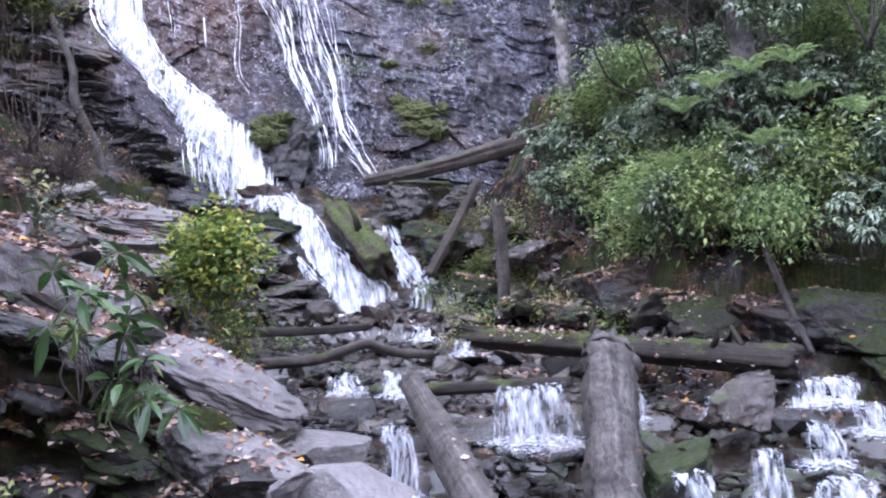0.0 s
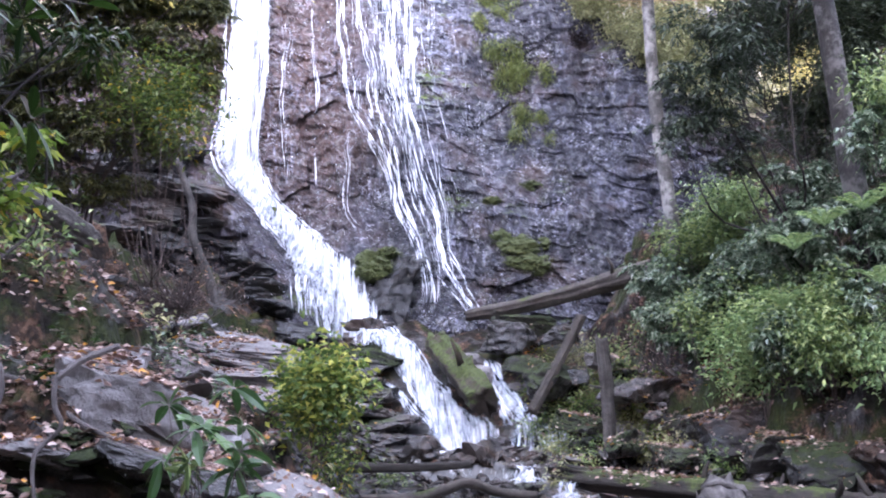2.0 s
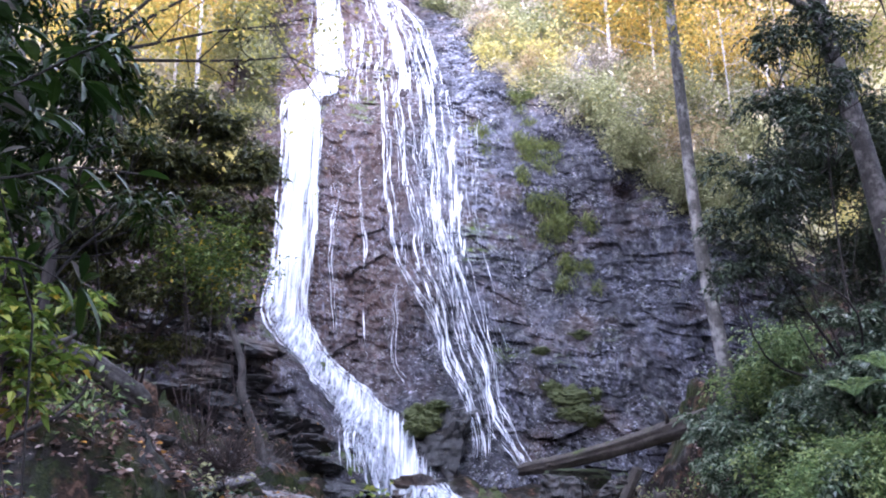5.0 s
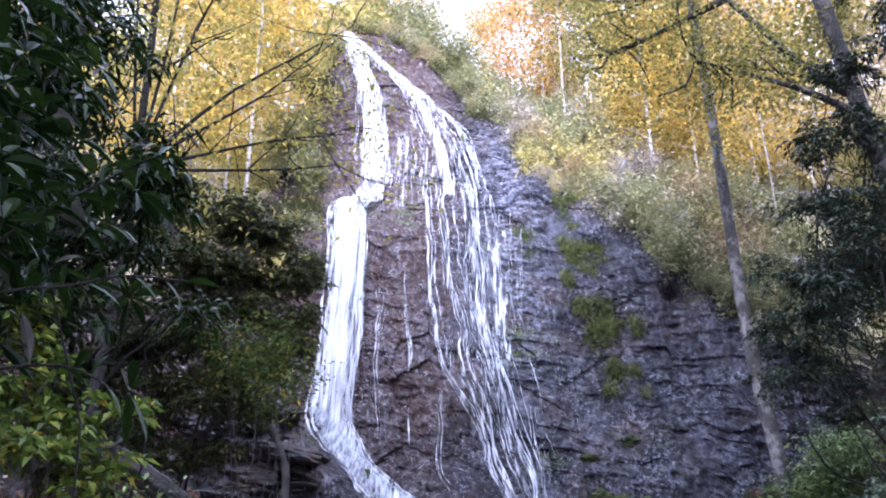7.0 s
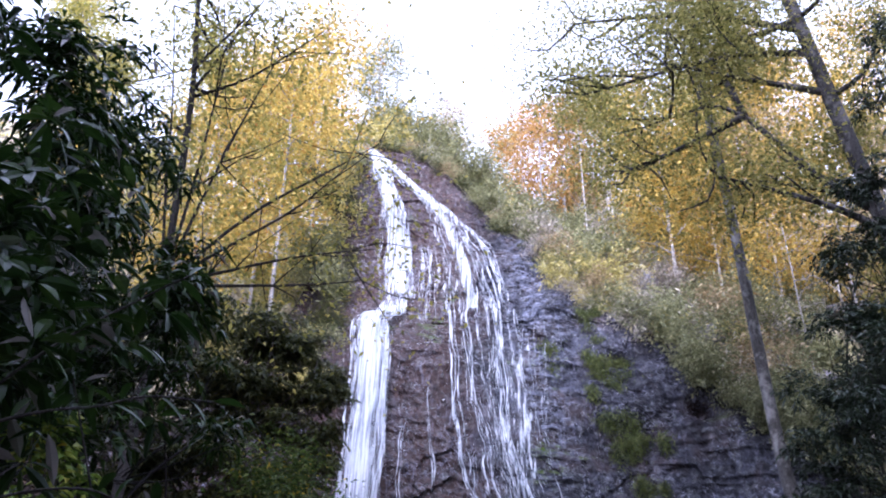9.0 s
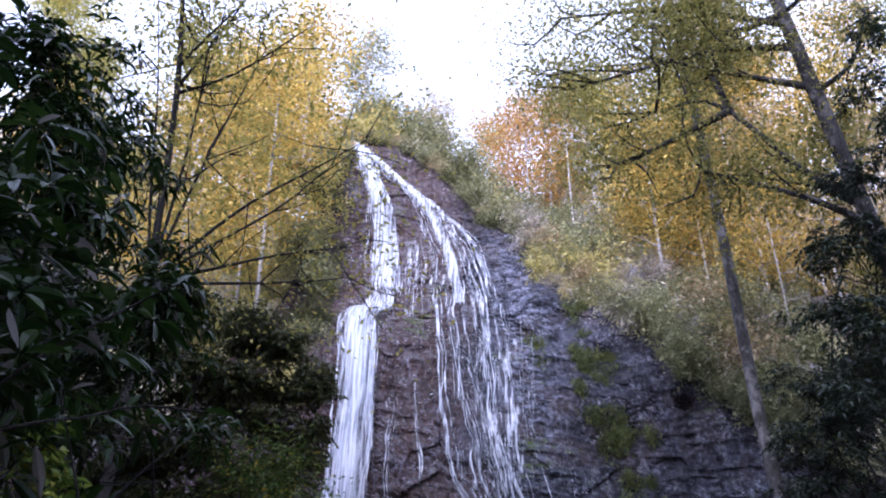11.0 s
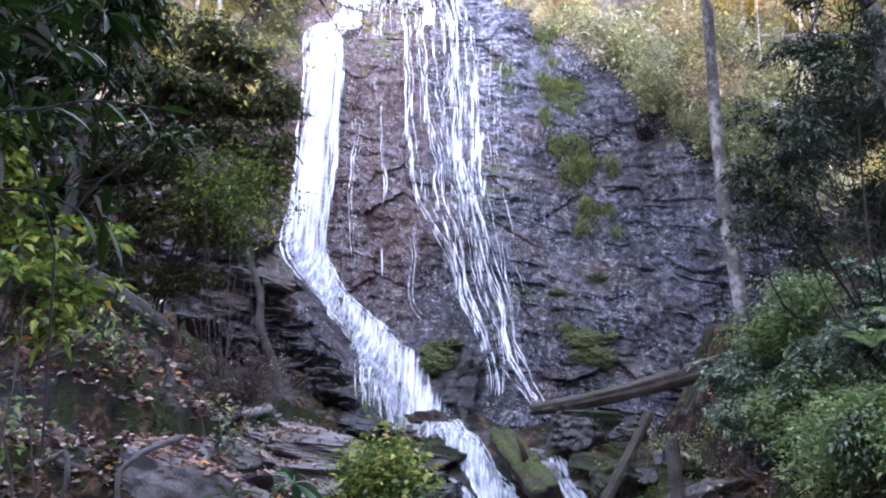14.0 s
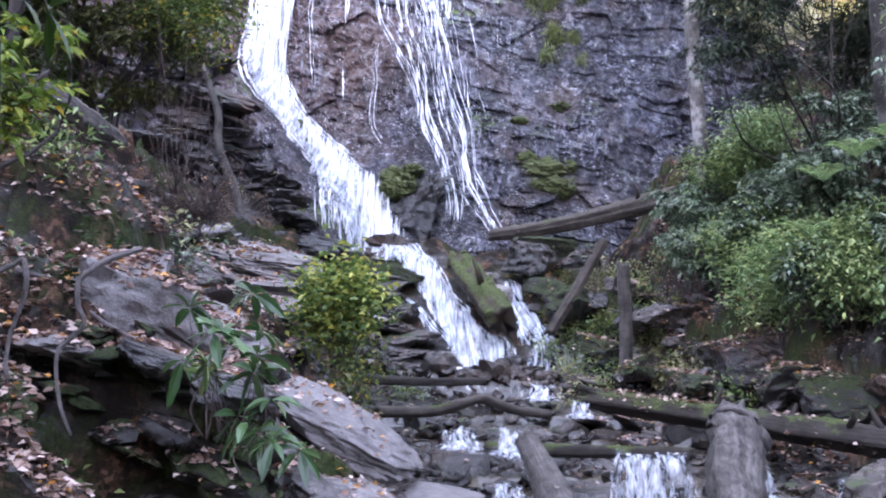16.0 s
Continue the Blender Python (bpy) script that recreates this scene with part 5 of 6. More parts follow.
# ---- trees ----
tree("bare_trunk_tree", [(6.61, 19.66, 2.74), (6.55, 19.66, 4.69), (6.42, 19.66, 6.76), (6.09, 19.78, 10.84), (6.00, 19.78, 16.42), (5.81, 19.89, 23.55), (5.63, 19.89, 29.30)], 0.19, 0.092, 301, BARK, OLIVEGREEN, "tall slender grey tree with a bare leaning trunk", nlimbs=10, start=0.72, reach=2.4, per=26, size=0.1)
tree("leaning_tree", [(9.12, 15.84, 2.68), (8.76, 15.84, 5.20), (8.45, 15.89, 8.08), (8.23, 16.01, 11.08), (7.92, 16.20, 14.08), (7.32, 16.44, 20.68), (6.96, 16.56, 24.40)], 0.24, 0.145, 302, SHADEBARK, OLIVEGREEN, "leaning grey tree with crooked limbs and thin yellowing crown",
     limbs=[[(7.74, 16.26, 14.68), (7.01, 16.58, 15.70), (5.88, 17.04, 17.80), (5.04, 17.28, 18.28), (3.60, 17.52, 17.92)], [(7.56, 16.32, 17.80), (6.24, 16.80, 18.64), (4.32, 17.16, 19.60)], [(5.88, 17.04, 17.80), (5.52, 17.16, 19.36), (4.80, 17.40, 20.80)], [(7.38, 16.44, 19.84), (5.04, 17.04, 21.04), (2.28, 17.40, 21.28)], [(7.44, 16.44, 19.12), (5.52, 16.92, 19.48), (2.40, 17.64, 19.12)], [(7.20, 16.50, 21.76), (5.28, 17.04, 23.20), (2.64, 17.52, 23.92)], [(5.88, 17.04, 17.80), (4.32, 17.28, 17.08), (3.00, 17.64, 16.72)]], nlimbs=13, start=0.62, reach=3.8, per=170, size=0.105, spread=0.5, toward=(-0.7, 0.2, 0), twigs=7)
FORK = (-3.85, 9.25, 9.3)
tree("yellow_tree", [(-4.0, 9.2, 5.2), (-3.85, 9.25, 8), (-3.85, 9.25, 9.8), (-3.9, 9.2, 12.2), (-4.1, 9.1, 14.5)], 0.065, 0.03, 303, DARKBARK, OLIVEGOLD, "thin-limbed dark tree with sparse yellow autumn leaves",
     limbs=[[FORK, (-3.0, 9.6, 10.5), (-2.2, 9.8, 11.2), (-1.5, 9.9, 11.75)], [FORK, (-3.3, 9.5, 9.9), (-2.5, 9.7, 10.6), (-1.9, 9.8, 11.3)], [(-3.9, 9.2, 12.1), (-3.2, 9.4, 12.6), (-2.3, 9.6, 13.6)], [(-3.9, 9.2, 12.2), (-3.5, 9.3, 13.2), (-3.1, 9.5, 14.4)],
            [FORK, (-3.6, 9.4, 10.6), (-3.3, 9.5, 11.8), (-2.9, 9.6, 13.2)], [FORK, (-3.7, 9.3, 10.8), (-3.6, 9.3, 12.2), (-3.5, 9.4, 13.8)], [FORK, (-3.2, 9.5, 9.6), (-2.4, 9.7, 9.9), (-1.5, 9.9, 10.1)], [FORK, (-3.1, 9.5, 9.4), (-2.2, 9.7, 9.5), (-1.6, 9.8, 9.6)], [FORK, (-4.0, 9.2, 10.6), (-4.1, 9.1, 12), (-4.3, 9.0, 13.6)]], nlimbs=7, start=0.5, reach=2.0, per=34, size=0.075, spread=0.4, toward=(0.5, 0.2, 0), twigs=6)

def hill_tree(x, y, h, seed, leaf, label, lean=(0, 0), r=0.1, bark=PALEBARK, **kw):
    z = float(hill_z(x, y)) - 0.2
    p = [(x, y, z), (x + lean[0] * 0.4, y, z + h * 0.4), (x + lean[0], y + lean[1], z + h)]
    return tree("hill_tree", p, r, r * 0.35, seed, bark, leaf, label, nlimbs=12, start=0.35, group="hillside trees", **kw)


t1 = hill_tree(-8.5, 31.0, 13, 311, YELLOW, "slender pale tree full of yellow autumn leaves", reach=3.4, per=56, size=0.18, spread=0.7)
t2 = hill_tree(7.5, 33.5, 10, 312, YELLOW, "small yellow autumn tree on the hillside", reach=2.8, per=56, size=0.18, spread=0.6)
t3 = hill_tree(2.0, 47.0, 8, 313, ORANGE, "orange autumn tree on the skyline", reach=2.4, per=36, size=0.2, spread=0.7)
t4 = hill_tree(-7.0, 46.0, 11, 314, OLIVE, "thin dark evergreen on the skyline", reach=2.4, per=70, size=0.22, ratio=0.3, spread=0.6)
t6 = hill_tree(11.5, 35.0, 9, 316, TAN, "tan autumn tree with thinning leaves on the hillside", reach=2.8, per=44, size=0.17, spread=0.65)
t7 = hill_tree(4.6, 38.0, 8, 317, None, "bare pale young tree on the hillside", r=0.06, reach=2.0)
t8 = hill_tree(6.2, 41.0, 9, 318, OLIVEGREEN, "olive-green tree with thinning leaves on the hillside", reach=3.0, per=64, size=0.17, spread=0.7)
t5 = hill_tree(9.5, 36.0, 9, 315, OLIVEGOLD, "yellow-green tree on the hillside", reach=2.8, per=56, size=0.18, spread=0.6)
rng = np.random.default_rng(9)
for x, y, s in [(9.3, 33.6, 0.7), (11.2, 32.4, 0.75), (8.6, 36.0, 0.7), (13.0, 31.5, 0.7), (10.6, 38.0, 0.8)]:
    copy_thing(t2, pose(x, y, float(hill_z(x, y)) - 0.2, 0, 0, 70 * x)).scale = (s, s, s)
spots = [(-11, 29), (-13.5, 31), (-10.5, 35), (-15, 27), (-18, 30), (-14, 38), (-12, 42), (-9.5, 41), (-20, 36), (-17, 44), (12.5, 34), (13, 38), (15, 30), (17, 36), (4, 42), (7, 46), (12, 45), (18, 44), (1, 52), (-3, 54), (-9, 52), (5, 55), (20, 30), (-22, 28), (-8, 46), (-11, 48), (-14, 52), (-18, 52), (-7.5, 50), (6, 50), (9, 52), (13, 52), (17, 52), (4.5, 47), (15, 41), (21, 40), (24, 34), (-24, 40), (-26, 33)]
for k, (x, y) in enumerate(spots):
    ridge = -8.5 < x < 8 and y > 38
    src, high = [(t8, 9), (t6, 9), (t3, 8), (t7, 8), (t8, 9), (t4, 11)][k % 6] if ridge else [(t1, 13), (t8, 9), (t5, 9), (t7, 8), (t2, 10), (t6, 9), (t2, 10)][k % 7]
    s = rng.uniform(6.5, 9.0) / high if ridge else rng.uniform(0.75, 1.15) * (1.25 if y > 38 else 1)
    c = copy_thing(src, pose(x, y, float(hill_z(x, y)) - 0.2, 0, 0, rng.uniform(0, 360)))
    c.scale = (s, s, s)

# ---- shrubs ----
sh1 = shrub("hill_shrub", (0, 44.5, float(hill_z(0, 44.5))), (1.8, 1.6, 1.5), 401, OLIVE, TWIG, "grey-green rounded shrub on the hillside", lumps=8, clumps=90, per=20, spread=0.24, size=0.2, group="hillside shrubs", nstem=4)
sh2 = shrub("hill_shrub", (5.0, 33.0, float(hill_z(5.0, 33.0))), (1.4, 1.2, 1.2), 402, PALEGOLD, TWIG, "pale gold shrub on the hillside", lumps=8, clumps=48, per=22, spread=0.22, size=0.2, group="hillside shrubs", nstem=4)
sh3 = shrub("dry_grass_tuft", (3.0, 36.5, float(hill_z(3.0, 36.5))), (0.8, 0.7, 0.7), 403, DRYGRASS, TWIG, "dry pale brush on the hillside", clumps=60, per=14, size=0.3, ratio=0.12, group="hillside shrubs", nstem=4)
sh4 = shrub("hill_shrub", (6.5, 33.5, float(hill_z(6.5, 33.5))), (1.3, 1.2, 1.1), 404, GREYBRUSH, TWIG, "grey-brown twiggy shrub on the hillside", lumps=8, clumps=70, per=16, spread=0.26, size=0.17, ratio=0.3, group="hillside shrubs", nstem=20, stem=0.025)
sh5 = shrub("hill_shrub", (8.5, 32.0, float(hill_z(8.5, 32.0))), (1.4, 1.2, 1.5), 405, TAN, TWIG, "tan and orange shrub on the hillside", lumps=8, clumps=60, per=18, spread=0.25, size=0.19, group="hillside shrubs", nstem=8, stem=0.02)
sh6 = shrub("hill_shrub", (-9.5, 31.5, float(hill_z(-9.5, 31.5))), (1.4, 1.2, 1.3), 407, OLIVEBUSH, TWIG, "dark olive shrub clinging beside the fall", lumps=8, clumps=90, per=18, spread=0.2, size=0.15, group="hillside shrubs", nstem=6)
for k in range(150):
    x = rng.uniform(-14, 20)
    zt = float(cliff_top(x))
    y = float(cliff_base(x, zt)) + 0.3 + abs(rng.normal()) * 6
    s = rng.uniform(0.45, 1.1)
    src = [sh1, sh2, sh4, sh3, sh5, sh4][k % 6] if x > 0 else [sh1, sh1, sh2, sh3][k % 4]
    c = copy_thing(src, pose(x, y, float(hill_z(x, y)) - 0.15, 0, 0, rng.uniform(0, 360)))
    c.scale = (s, s, s)

for k in range(90):
    x = rng.uniform(3.0, 14)
    y = float(cliff_base(x, float(cliff_top(x)))) + rng.uniform(-0.2, 9)
    s = rng.uniform(0.4, 0.95)
    c = copy_thing((sh1 if x > 6.5 and k % 3 else [sh3, sh4, sh2, sh4, sh5, sh1, sh3][k % 7]), pose(x, y, float(hill_z(x, y)) - 0.15, 0, 0, rng.uniform(0, 360)))
    c.scale = (s, s, s)

for k in range(70):
    x = rng.uniform(2.0, 11)
    y = float(cliff_base(x, float(cliff_top(x)))) + rng.uniform(-0.5, 0.3)
    s = rng.uniform(0.35, 0.8)
    c = copy_thing(sh1 if x > 6 else [sh4, sh2, sh3, sh1][k % 4], pose(x, y, float(hill_z(x, y)) - 0.5, 20, 0, rng.uniform(0, 360)))
    c.scale = (s, s, s)
for x, y, s in [(-5.2, 41.5, 1.0), (-4.0, 41.0, 1.1), (-2.6, 40.4, 1.2), (3.6, 38.5, 1.0), (1.8, 38.6, 0.9), (-1.2, 41.0, 1.2), (0.2, 39.4, 1.0), (1.5, 41.5, 1.2), (-3.3, 43.5, 1.3), (2.6, 40.0, 1.1), (-6.4, 42.0, 1.1)]:
    c = copy_thing(sh1, pose(x, y, float(hill_z(x, y)) - 0.2, 0, 0, 40 * x))
    c.scale = (s, s, s * 0.9)

for k in range(20):
    x = -5.4 + 0.42 * k + rng.uniform(-0.15, 0.15)
    s = rng.uniform(0.4, 0.75)
    z = float(cliff_top(x))
    c = copy_thing([sh6, sh1, sh6, sh5, sh1][k % 5], pose(x, float(cliff_base(x, z)) + 0.25, z - 0.55, 10, 0, rng.uniform(0, 360)))
    c.scale = (s, s, s)

pale_rock = [rock_mesh("hill_rock", 180 + k, SLAB, 0.7, 9, 0.09, 3) for k in range(4)]
for k in range(44):
    x = rng.uniform(-1, 14)
    y = float(cliff_base(x, float(cliff_top(x)))) + rng.uniform(0.2, 11)
    s = rng.uniform(0.7, 2.0)
    ob = new("hill_rock", pale_rock[k % 4])
    place(ob, (x, y, float(hill_z(x, y)) + 0.1), (rng.normal() * 15 + 35, rng.normal() * 12, rng.uniform(0, 360)), (s * 1.3, s, s * 0.7))
    tagged(ob, "pale rock outcrop on the grassy hillside", "rock", "hillside rocks")
for k in range(26):
    x = rng.uniform(2, 14)
    y = float(cliff_base(x, float(cliff_top(x)))) + rng.uniform(1, 12)
    s = rng.uniform(0.5, 1.0)
    c = copy_thing(sh1 if k % 3 else t7, pose(x, y, float(hill_z(x, y)) - 0.2, 0, 0, rng.uniform(0, 360)))
    c.scale = (s, s, s * 1.15)

for k in range(44):
    z = rng.uniform(15.5, 33)
    x = float(np.interp(z, [15, 20, 24, 28, 33], [-5.9, -6.0, -5.9, -6.2, -7.2])) - abs(rng.normal()) * 0.9
    s = rng.uniform(0.45, 0.9)
    src = [sh6, sh2, sh6, sh1, sh6][k % 5]
    c = copy_thing(src, pose(x, float(cliff_y(x, z)) + 0.2, z - 0.9 * s, 12, 0, rng.uniform(0, 360)))
    c.scale = (s, s, s)

tuft = None
for k in range(46):
    z = rng.uniform(11.0, 20.5)
    x = float(np.interp(z, [11, 13, 15, 17, 19, 21], [4.5, 4.6, 4.3, 3.9, 3.7, 3.4])) + rng.normal() * 0.33
    if k % 9 == 8:
        x = rng.uniform(1.5, 7.0)
    at = (x, float(cliff_y(x, z)) + 0.05, z)
    s = rng.uniform(0.5, 1.15)
    if tuft is None:
        tuft = shrub("ledge_plant", at, (0.42, 0.3, 0.3), 406, LEDGEGREEN, TWIG, "tuft of moss and grass hanging on the cliff", "plant", clumps=46, per=12, size=0.11, ratio=0.3, spread=0.1, lift=0.05, droop=0.7, nstem=3, stem=0.006, group="ledge plants")
    else:
        copy_thing(tuft, pose(at[0], at[1], at[2], 0, 0, rng.uniform(0, 360))).scale = (s, s, s * 1.2)

def front_y(ob, x, z):
    """How far the near side of a rock lies at a place on its face."""
    bpy.context.view_layer.update()
    v = np.array([(ob.matrix_world @ p.co)[:] for p in ob.data.vertices])
    near = v[(np.abs(v[:, 0] - x) < 0.25) & (np.abs(v[:, 2] - z) < 0.25)]
    return float(near[:, 1].min()) if len(near) else float(ob.location.y)


def moss_cushion(at, size, seed):
    """A soft lumpy cushion of moss with a ragged pelt."""
    rng = np.random.default_rng(seed)
    ob = new("moss_cushion", rock_mesh("moss_cushion", seed, MOSS, 1.0, 0, 0.22, 4))
    place(ob, at, (0, 0, 0), size)
    d = unit(rng.normal(size=(1500, 3)))
    v, f = leaf_arrays(rng, d * rng.uniform(0.5, 0.85, (1500, 1)), d + rng.normal(size=(1500, 3)) * 0.6, rng.uniform(0.04, 0.1, 1500), 0.4, 0.5)
    part("pelt", np_mesh("pelt", v, f, MOSSLEAF), ob)
    return tagged(ob, "green moss cushion on wet black rock", "moss", "moss cushions")


for k, (x, z, a, c) in enumerate([(-0.2, 7.75, 0.75, 0.42), (-0.3, 7.3, 0.6, 0.4), (0.2, 7.95, 0.5, 0.25), (0.0, 7.5, 0.5, 0.35)]):
    moss_cushion((x, front_y(brow, x, z) + 0.12, z), (a, 0.5, c), 461 + k)
for k, (x, z, a, c) in enumerate([(3.5, 8.4, 0.7, 0.4), (4.0, 8.1, 0.9, 0.5), (4.4, 7.6, 0.8, 0.45), (3.8, 7.6, 0.5, 0.3), (4.7, 8.2, 0.4, 0.3), (-3.4, 9.2, 0.5, 0.25), (-2.9, 8.6, 0.4, 0.22), (3.3, 9.6, 0.45, 0.2), (4.6, 10.2, 0.5, 0.25), (4.3, 12.0, 0.4, 0.5)]):
    moss_cushion((x, float(cliff_y(x, z)) + 0.1, z), (a, 0.4, c), 470 + k)

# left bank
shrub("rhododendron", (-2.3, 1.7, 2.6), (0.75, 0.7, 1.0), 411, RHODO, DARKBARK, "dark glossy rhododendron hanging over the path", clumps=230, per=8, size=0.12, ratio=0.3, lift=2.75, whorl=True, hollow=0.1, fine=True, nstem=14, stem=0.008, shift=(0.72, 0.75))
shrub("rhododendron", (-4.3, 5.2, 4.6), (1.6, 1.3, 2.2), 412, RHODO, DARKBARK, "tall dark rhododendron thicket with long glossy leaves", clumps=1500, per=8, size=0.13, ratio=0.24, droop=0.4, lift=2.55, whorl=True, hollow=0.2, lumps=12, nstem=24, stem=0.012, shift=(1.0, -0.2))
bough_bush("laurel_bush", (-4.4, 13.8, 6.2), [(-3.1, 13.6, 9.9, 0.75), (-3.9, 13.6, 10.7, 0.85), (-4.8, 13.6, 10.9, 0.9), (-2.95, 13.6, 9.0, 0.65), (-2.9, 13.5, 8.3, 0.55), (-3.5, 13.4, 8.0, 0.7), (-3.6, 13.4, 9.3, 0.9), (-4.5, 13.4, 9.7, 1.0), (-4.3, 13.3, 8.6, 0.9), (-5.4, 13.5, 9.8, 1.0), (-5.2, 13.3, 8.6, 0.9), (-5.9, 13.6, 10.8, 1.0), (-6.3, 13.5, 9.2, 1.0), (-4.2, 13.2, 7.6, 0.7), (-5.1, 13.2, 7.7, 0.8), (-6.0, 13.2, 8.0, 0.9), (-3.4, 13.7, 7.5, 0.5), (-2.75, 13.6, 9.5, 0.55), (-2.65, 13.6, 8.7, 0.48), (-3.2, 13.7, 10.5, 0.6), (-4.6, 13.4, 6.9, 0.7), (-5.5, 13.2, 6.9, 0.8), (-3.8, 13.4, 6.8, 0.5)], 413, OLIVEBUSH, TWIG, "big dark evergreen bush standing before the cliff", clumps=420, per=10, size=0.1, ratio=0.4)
# unseen thicket beside the path, added to shade the left bank
shrub("rhododendron", (-4.4, 2.6, 3.9), (1.7, 1.9, 2.3), 423, RHODO, DARKBARK, "dark rhododendron thicket added out of view to shade the bank", clumps=900, per=8, size=0.13, ratio=0.3, lift=2.7, whorl=True, hollow=0.2, lumps=12, nstem=30, stem=0.012)
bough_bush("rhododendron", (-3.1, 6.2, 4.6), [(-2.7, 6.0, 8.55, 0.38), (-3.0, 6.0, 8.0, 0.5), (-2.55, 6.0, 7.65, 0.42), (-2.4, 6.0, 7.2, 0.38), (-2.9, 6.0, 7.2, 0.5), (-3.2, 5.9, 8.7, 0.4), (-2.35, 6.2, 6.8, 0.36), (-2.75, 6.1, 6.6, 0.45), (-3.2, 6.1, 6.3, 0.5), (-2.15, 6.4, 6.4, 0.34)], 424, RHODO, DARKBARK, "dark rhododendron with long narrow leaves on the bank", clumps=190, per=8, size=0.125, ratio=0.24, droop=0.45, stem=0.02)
shrub("laurel_bush", (-7.2, 11.0, 7.0), (2.4, 2.0, 3.2), 420, DARKLEAF, TWIG, "big dark evergreen bush on the high bank", clumps=1400, per=20, size=0.12, ratio=0.42, spread=0.15, lift=2.6, hollow=0.3, lumps=12, stem=0.03, nstem=24)
shrub("green_shrub", (-3.1, 12.7, 5.4), (0.95, 0.8, 0.9), 414, VINE, TWIG, "yellowing green shrub at the edge of the dark bush", clumps=320, per=9, size=0.09, lift=2.5, lumps=7, stem=0.01)
bough_bush("green_shrub", (-2.4, 5.0, 3.4), [(-2.3, 5.0, 5.35, 0.32), (-2.0, 5.2, 5.35, 0.2), (-2.46, 5.0, 5.65, 0.28), (-2.4, 5.0, 5.1, 0.36), (-2.1, 5.1, 5.05, 0.26), (-2.65, 4.9, 5.85, 0.26), (-2.75, 4.9, 5.4, 0.36), (-2.2, 5.1, 4.85, 0.28)], 415, BRIGHT, TWIG, "bright yellow-green leafy shrub on the bank", clumps=520, per=5, size=0.085, ratio=0.45, droop=0.3, stem=0.012)
shrub("yellow_bush", (-0.82, 12.5, 3.25), (0.42, 0.45, 0.6), 416, YGREEN, TWIG, "round bush with yellow and green leaves on a rock", clumps=420, per=9, size=0.115, ratio=0.6, hollow=0.3, lumps=8, lift=0.65, stem=0.01)
shrub("low_shrub", (-0.6, 12.2, 2.5), (0.5, 0.4, 0.55), 421, VINE, TWIG, "small dark green shrub hanging below the yellow bush", clumps=110, per=8, size=0.08, lift=0.5, stem=0.008)
shrub("rhododendron_sprig", (-1.2, 6.9, 3.0), (0.4, 0.35, 0.35), 417, SPRIG, TWIG, "low rhododendron sprig with long drooping leaves", clumps=8, per=7, size=0.23, ratio=0.34, lift=0.7, whorl=True, fine=True, nstem=8, stem=0.008, droop=0.4)
shrub("rhododendron_sprig", (-0.95, 6.5, 2.8), (0.35, 0.3, 0.35), 418, SPRIG, TWIG, "dark rhododendron sprig hanging over the rocks", clumps=9, per=7, size=0.2, ratio=0.32, lift=0.4, whorl=True, fine=True, nstem=6, stem=0.008, droop=0.5)
shrub("dry_brush", (-3.0, 14.0, 5.2), (1.7, 0.9, 0.6), 419, DEADLEAF, TWIG, "tangle of dry brown twigs on the bank", "brush", clumps=160, per=2, size=0.06, lift=0.4, nstem=150, stem=0.008)

shrub("dry_brush", (-3.9, 16.2, 5.0), (1.3, 0.9, 0.7), 422, DEADLEAF, TWIG, "tangle of dry brown twigs on the bank", "brush", clumps=120, per=2, size=0.06, lift=0.4, nstem=120, stem=0.008)
for k, (x, y, r, m) in enumerate([(-2.9, 8.6, 0.35, RHODO), (-3.3, 9.3, 0.4, GREEN), (-2.5, 10.9, 0.3, LAUREL), (-3.6, 7.6, 0.35, GREEN), (-2.2, 12.6, 0.3, LAUREL), (-3.0, 11.6, 0.35, OLIVE), (-3.9, 10.0, 0.5, RHODO), (-2.6, 7.3, 0.2, GREEN), (-0.95, 5.6, 0.18, LAUREL), (-1.9, 6.6, 0.18, GREEN), (-3.4, 13.0, 0.5, OLIVE), (-2.4, 17.5, 0.4, OLIVE), (0.1, 18.3, 0.25, GREEN), (-0.6, 11.0, 0.2, OLIVE), (3.7, 22.6, 0.5, GREEN), (4.4, 21.6, 0.45, OLIVE), (5.2, 20.4, 0.5, GREEN), (4.8, 22.9, 0.6, OLIVE), (5.6, 21.6, 0.6, GREEN), (5.2, 19.2, 0.4, OLIVE), (4.1, 20.6, 0.3, GREEN), (5.9, 16.2, 0.35, GREEN), (5.3, 17.6, 0.4, OLIVE)]):
    shrub("bank_plant", (x, y, float(ground_z(x, y)) - 0.05), (r, r, r * 0.8), 480 + k, m, TWIG, {RHODO: "dark glossy leafy plant on the bank", GREEN: "small bright green plant on the bank", LAUREL: "small grey-green plant on the bank", OLIVE: "small thin olive plant on the bank"}[m], "plant", clumps=70 if x > 3 else 34, per=6, size=0.1, ratio=0.4, lift=r * 0.9, stem=0.006, nstem=8, group="bank plants")
shrub("rhododendron_sprig", (-1.25, 6.6, 3.0), (0.14, 0.12, 0.14), 419, GREEN, TWIG, "bright green young rhododendron shoots", clumps=4, per=7, size=0.15, ratio=0.3, lift=0.5, whorl=True, fine=True, nstem=4, stem=0.008)



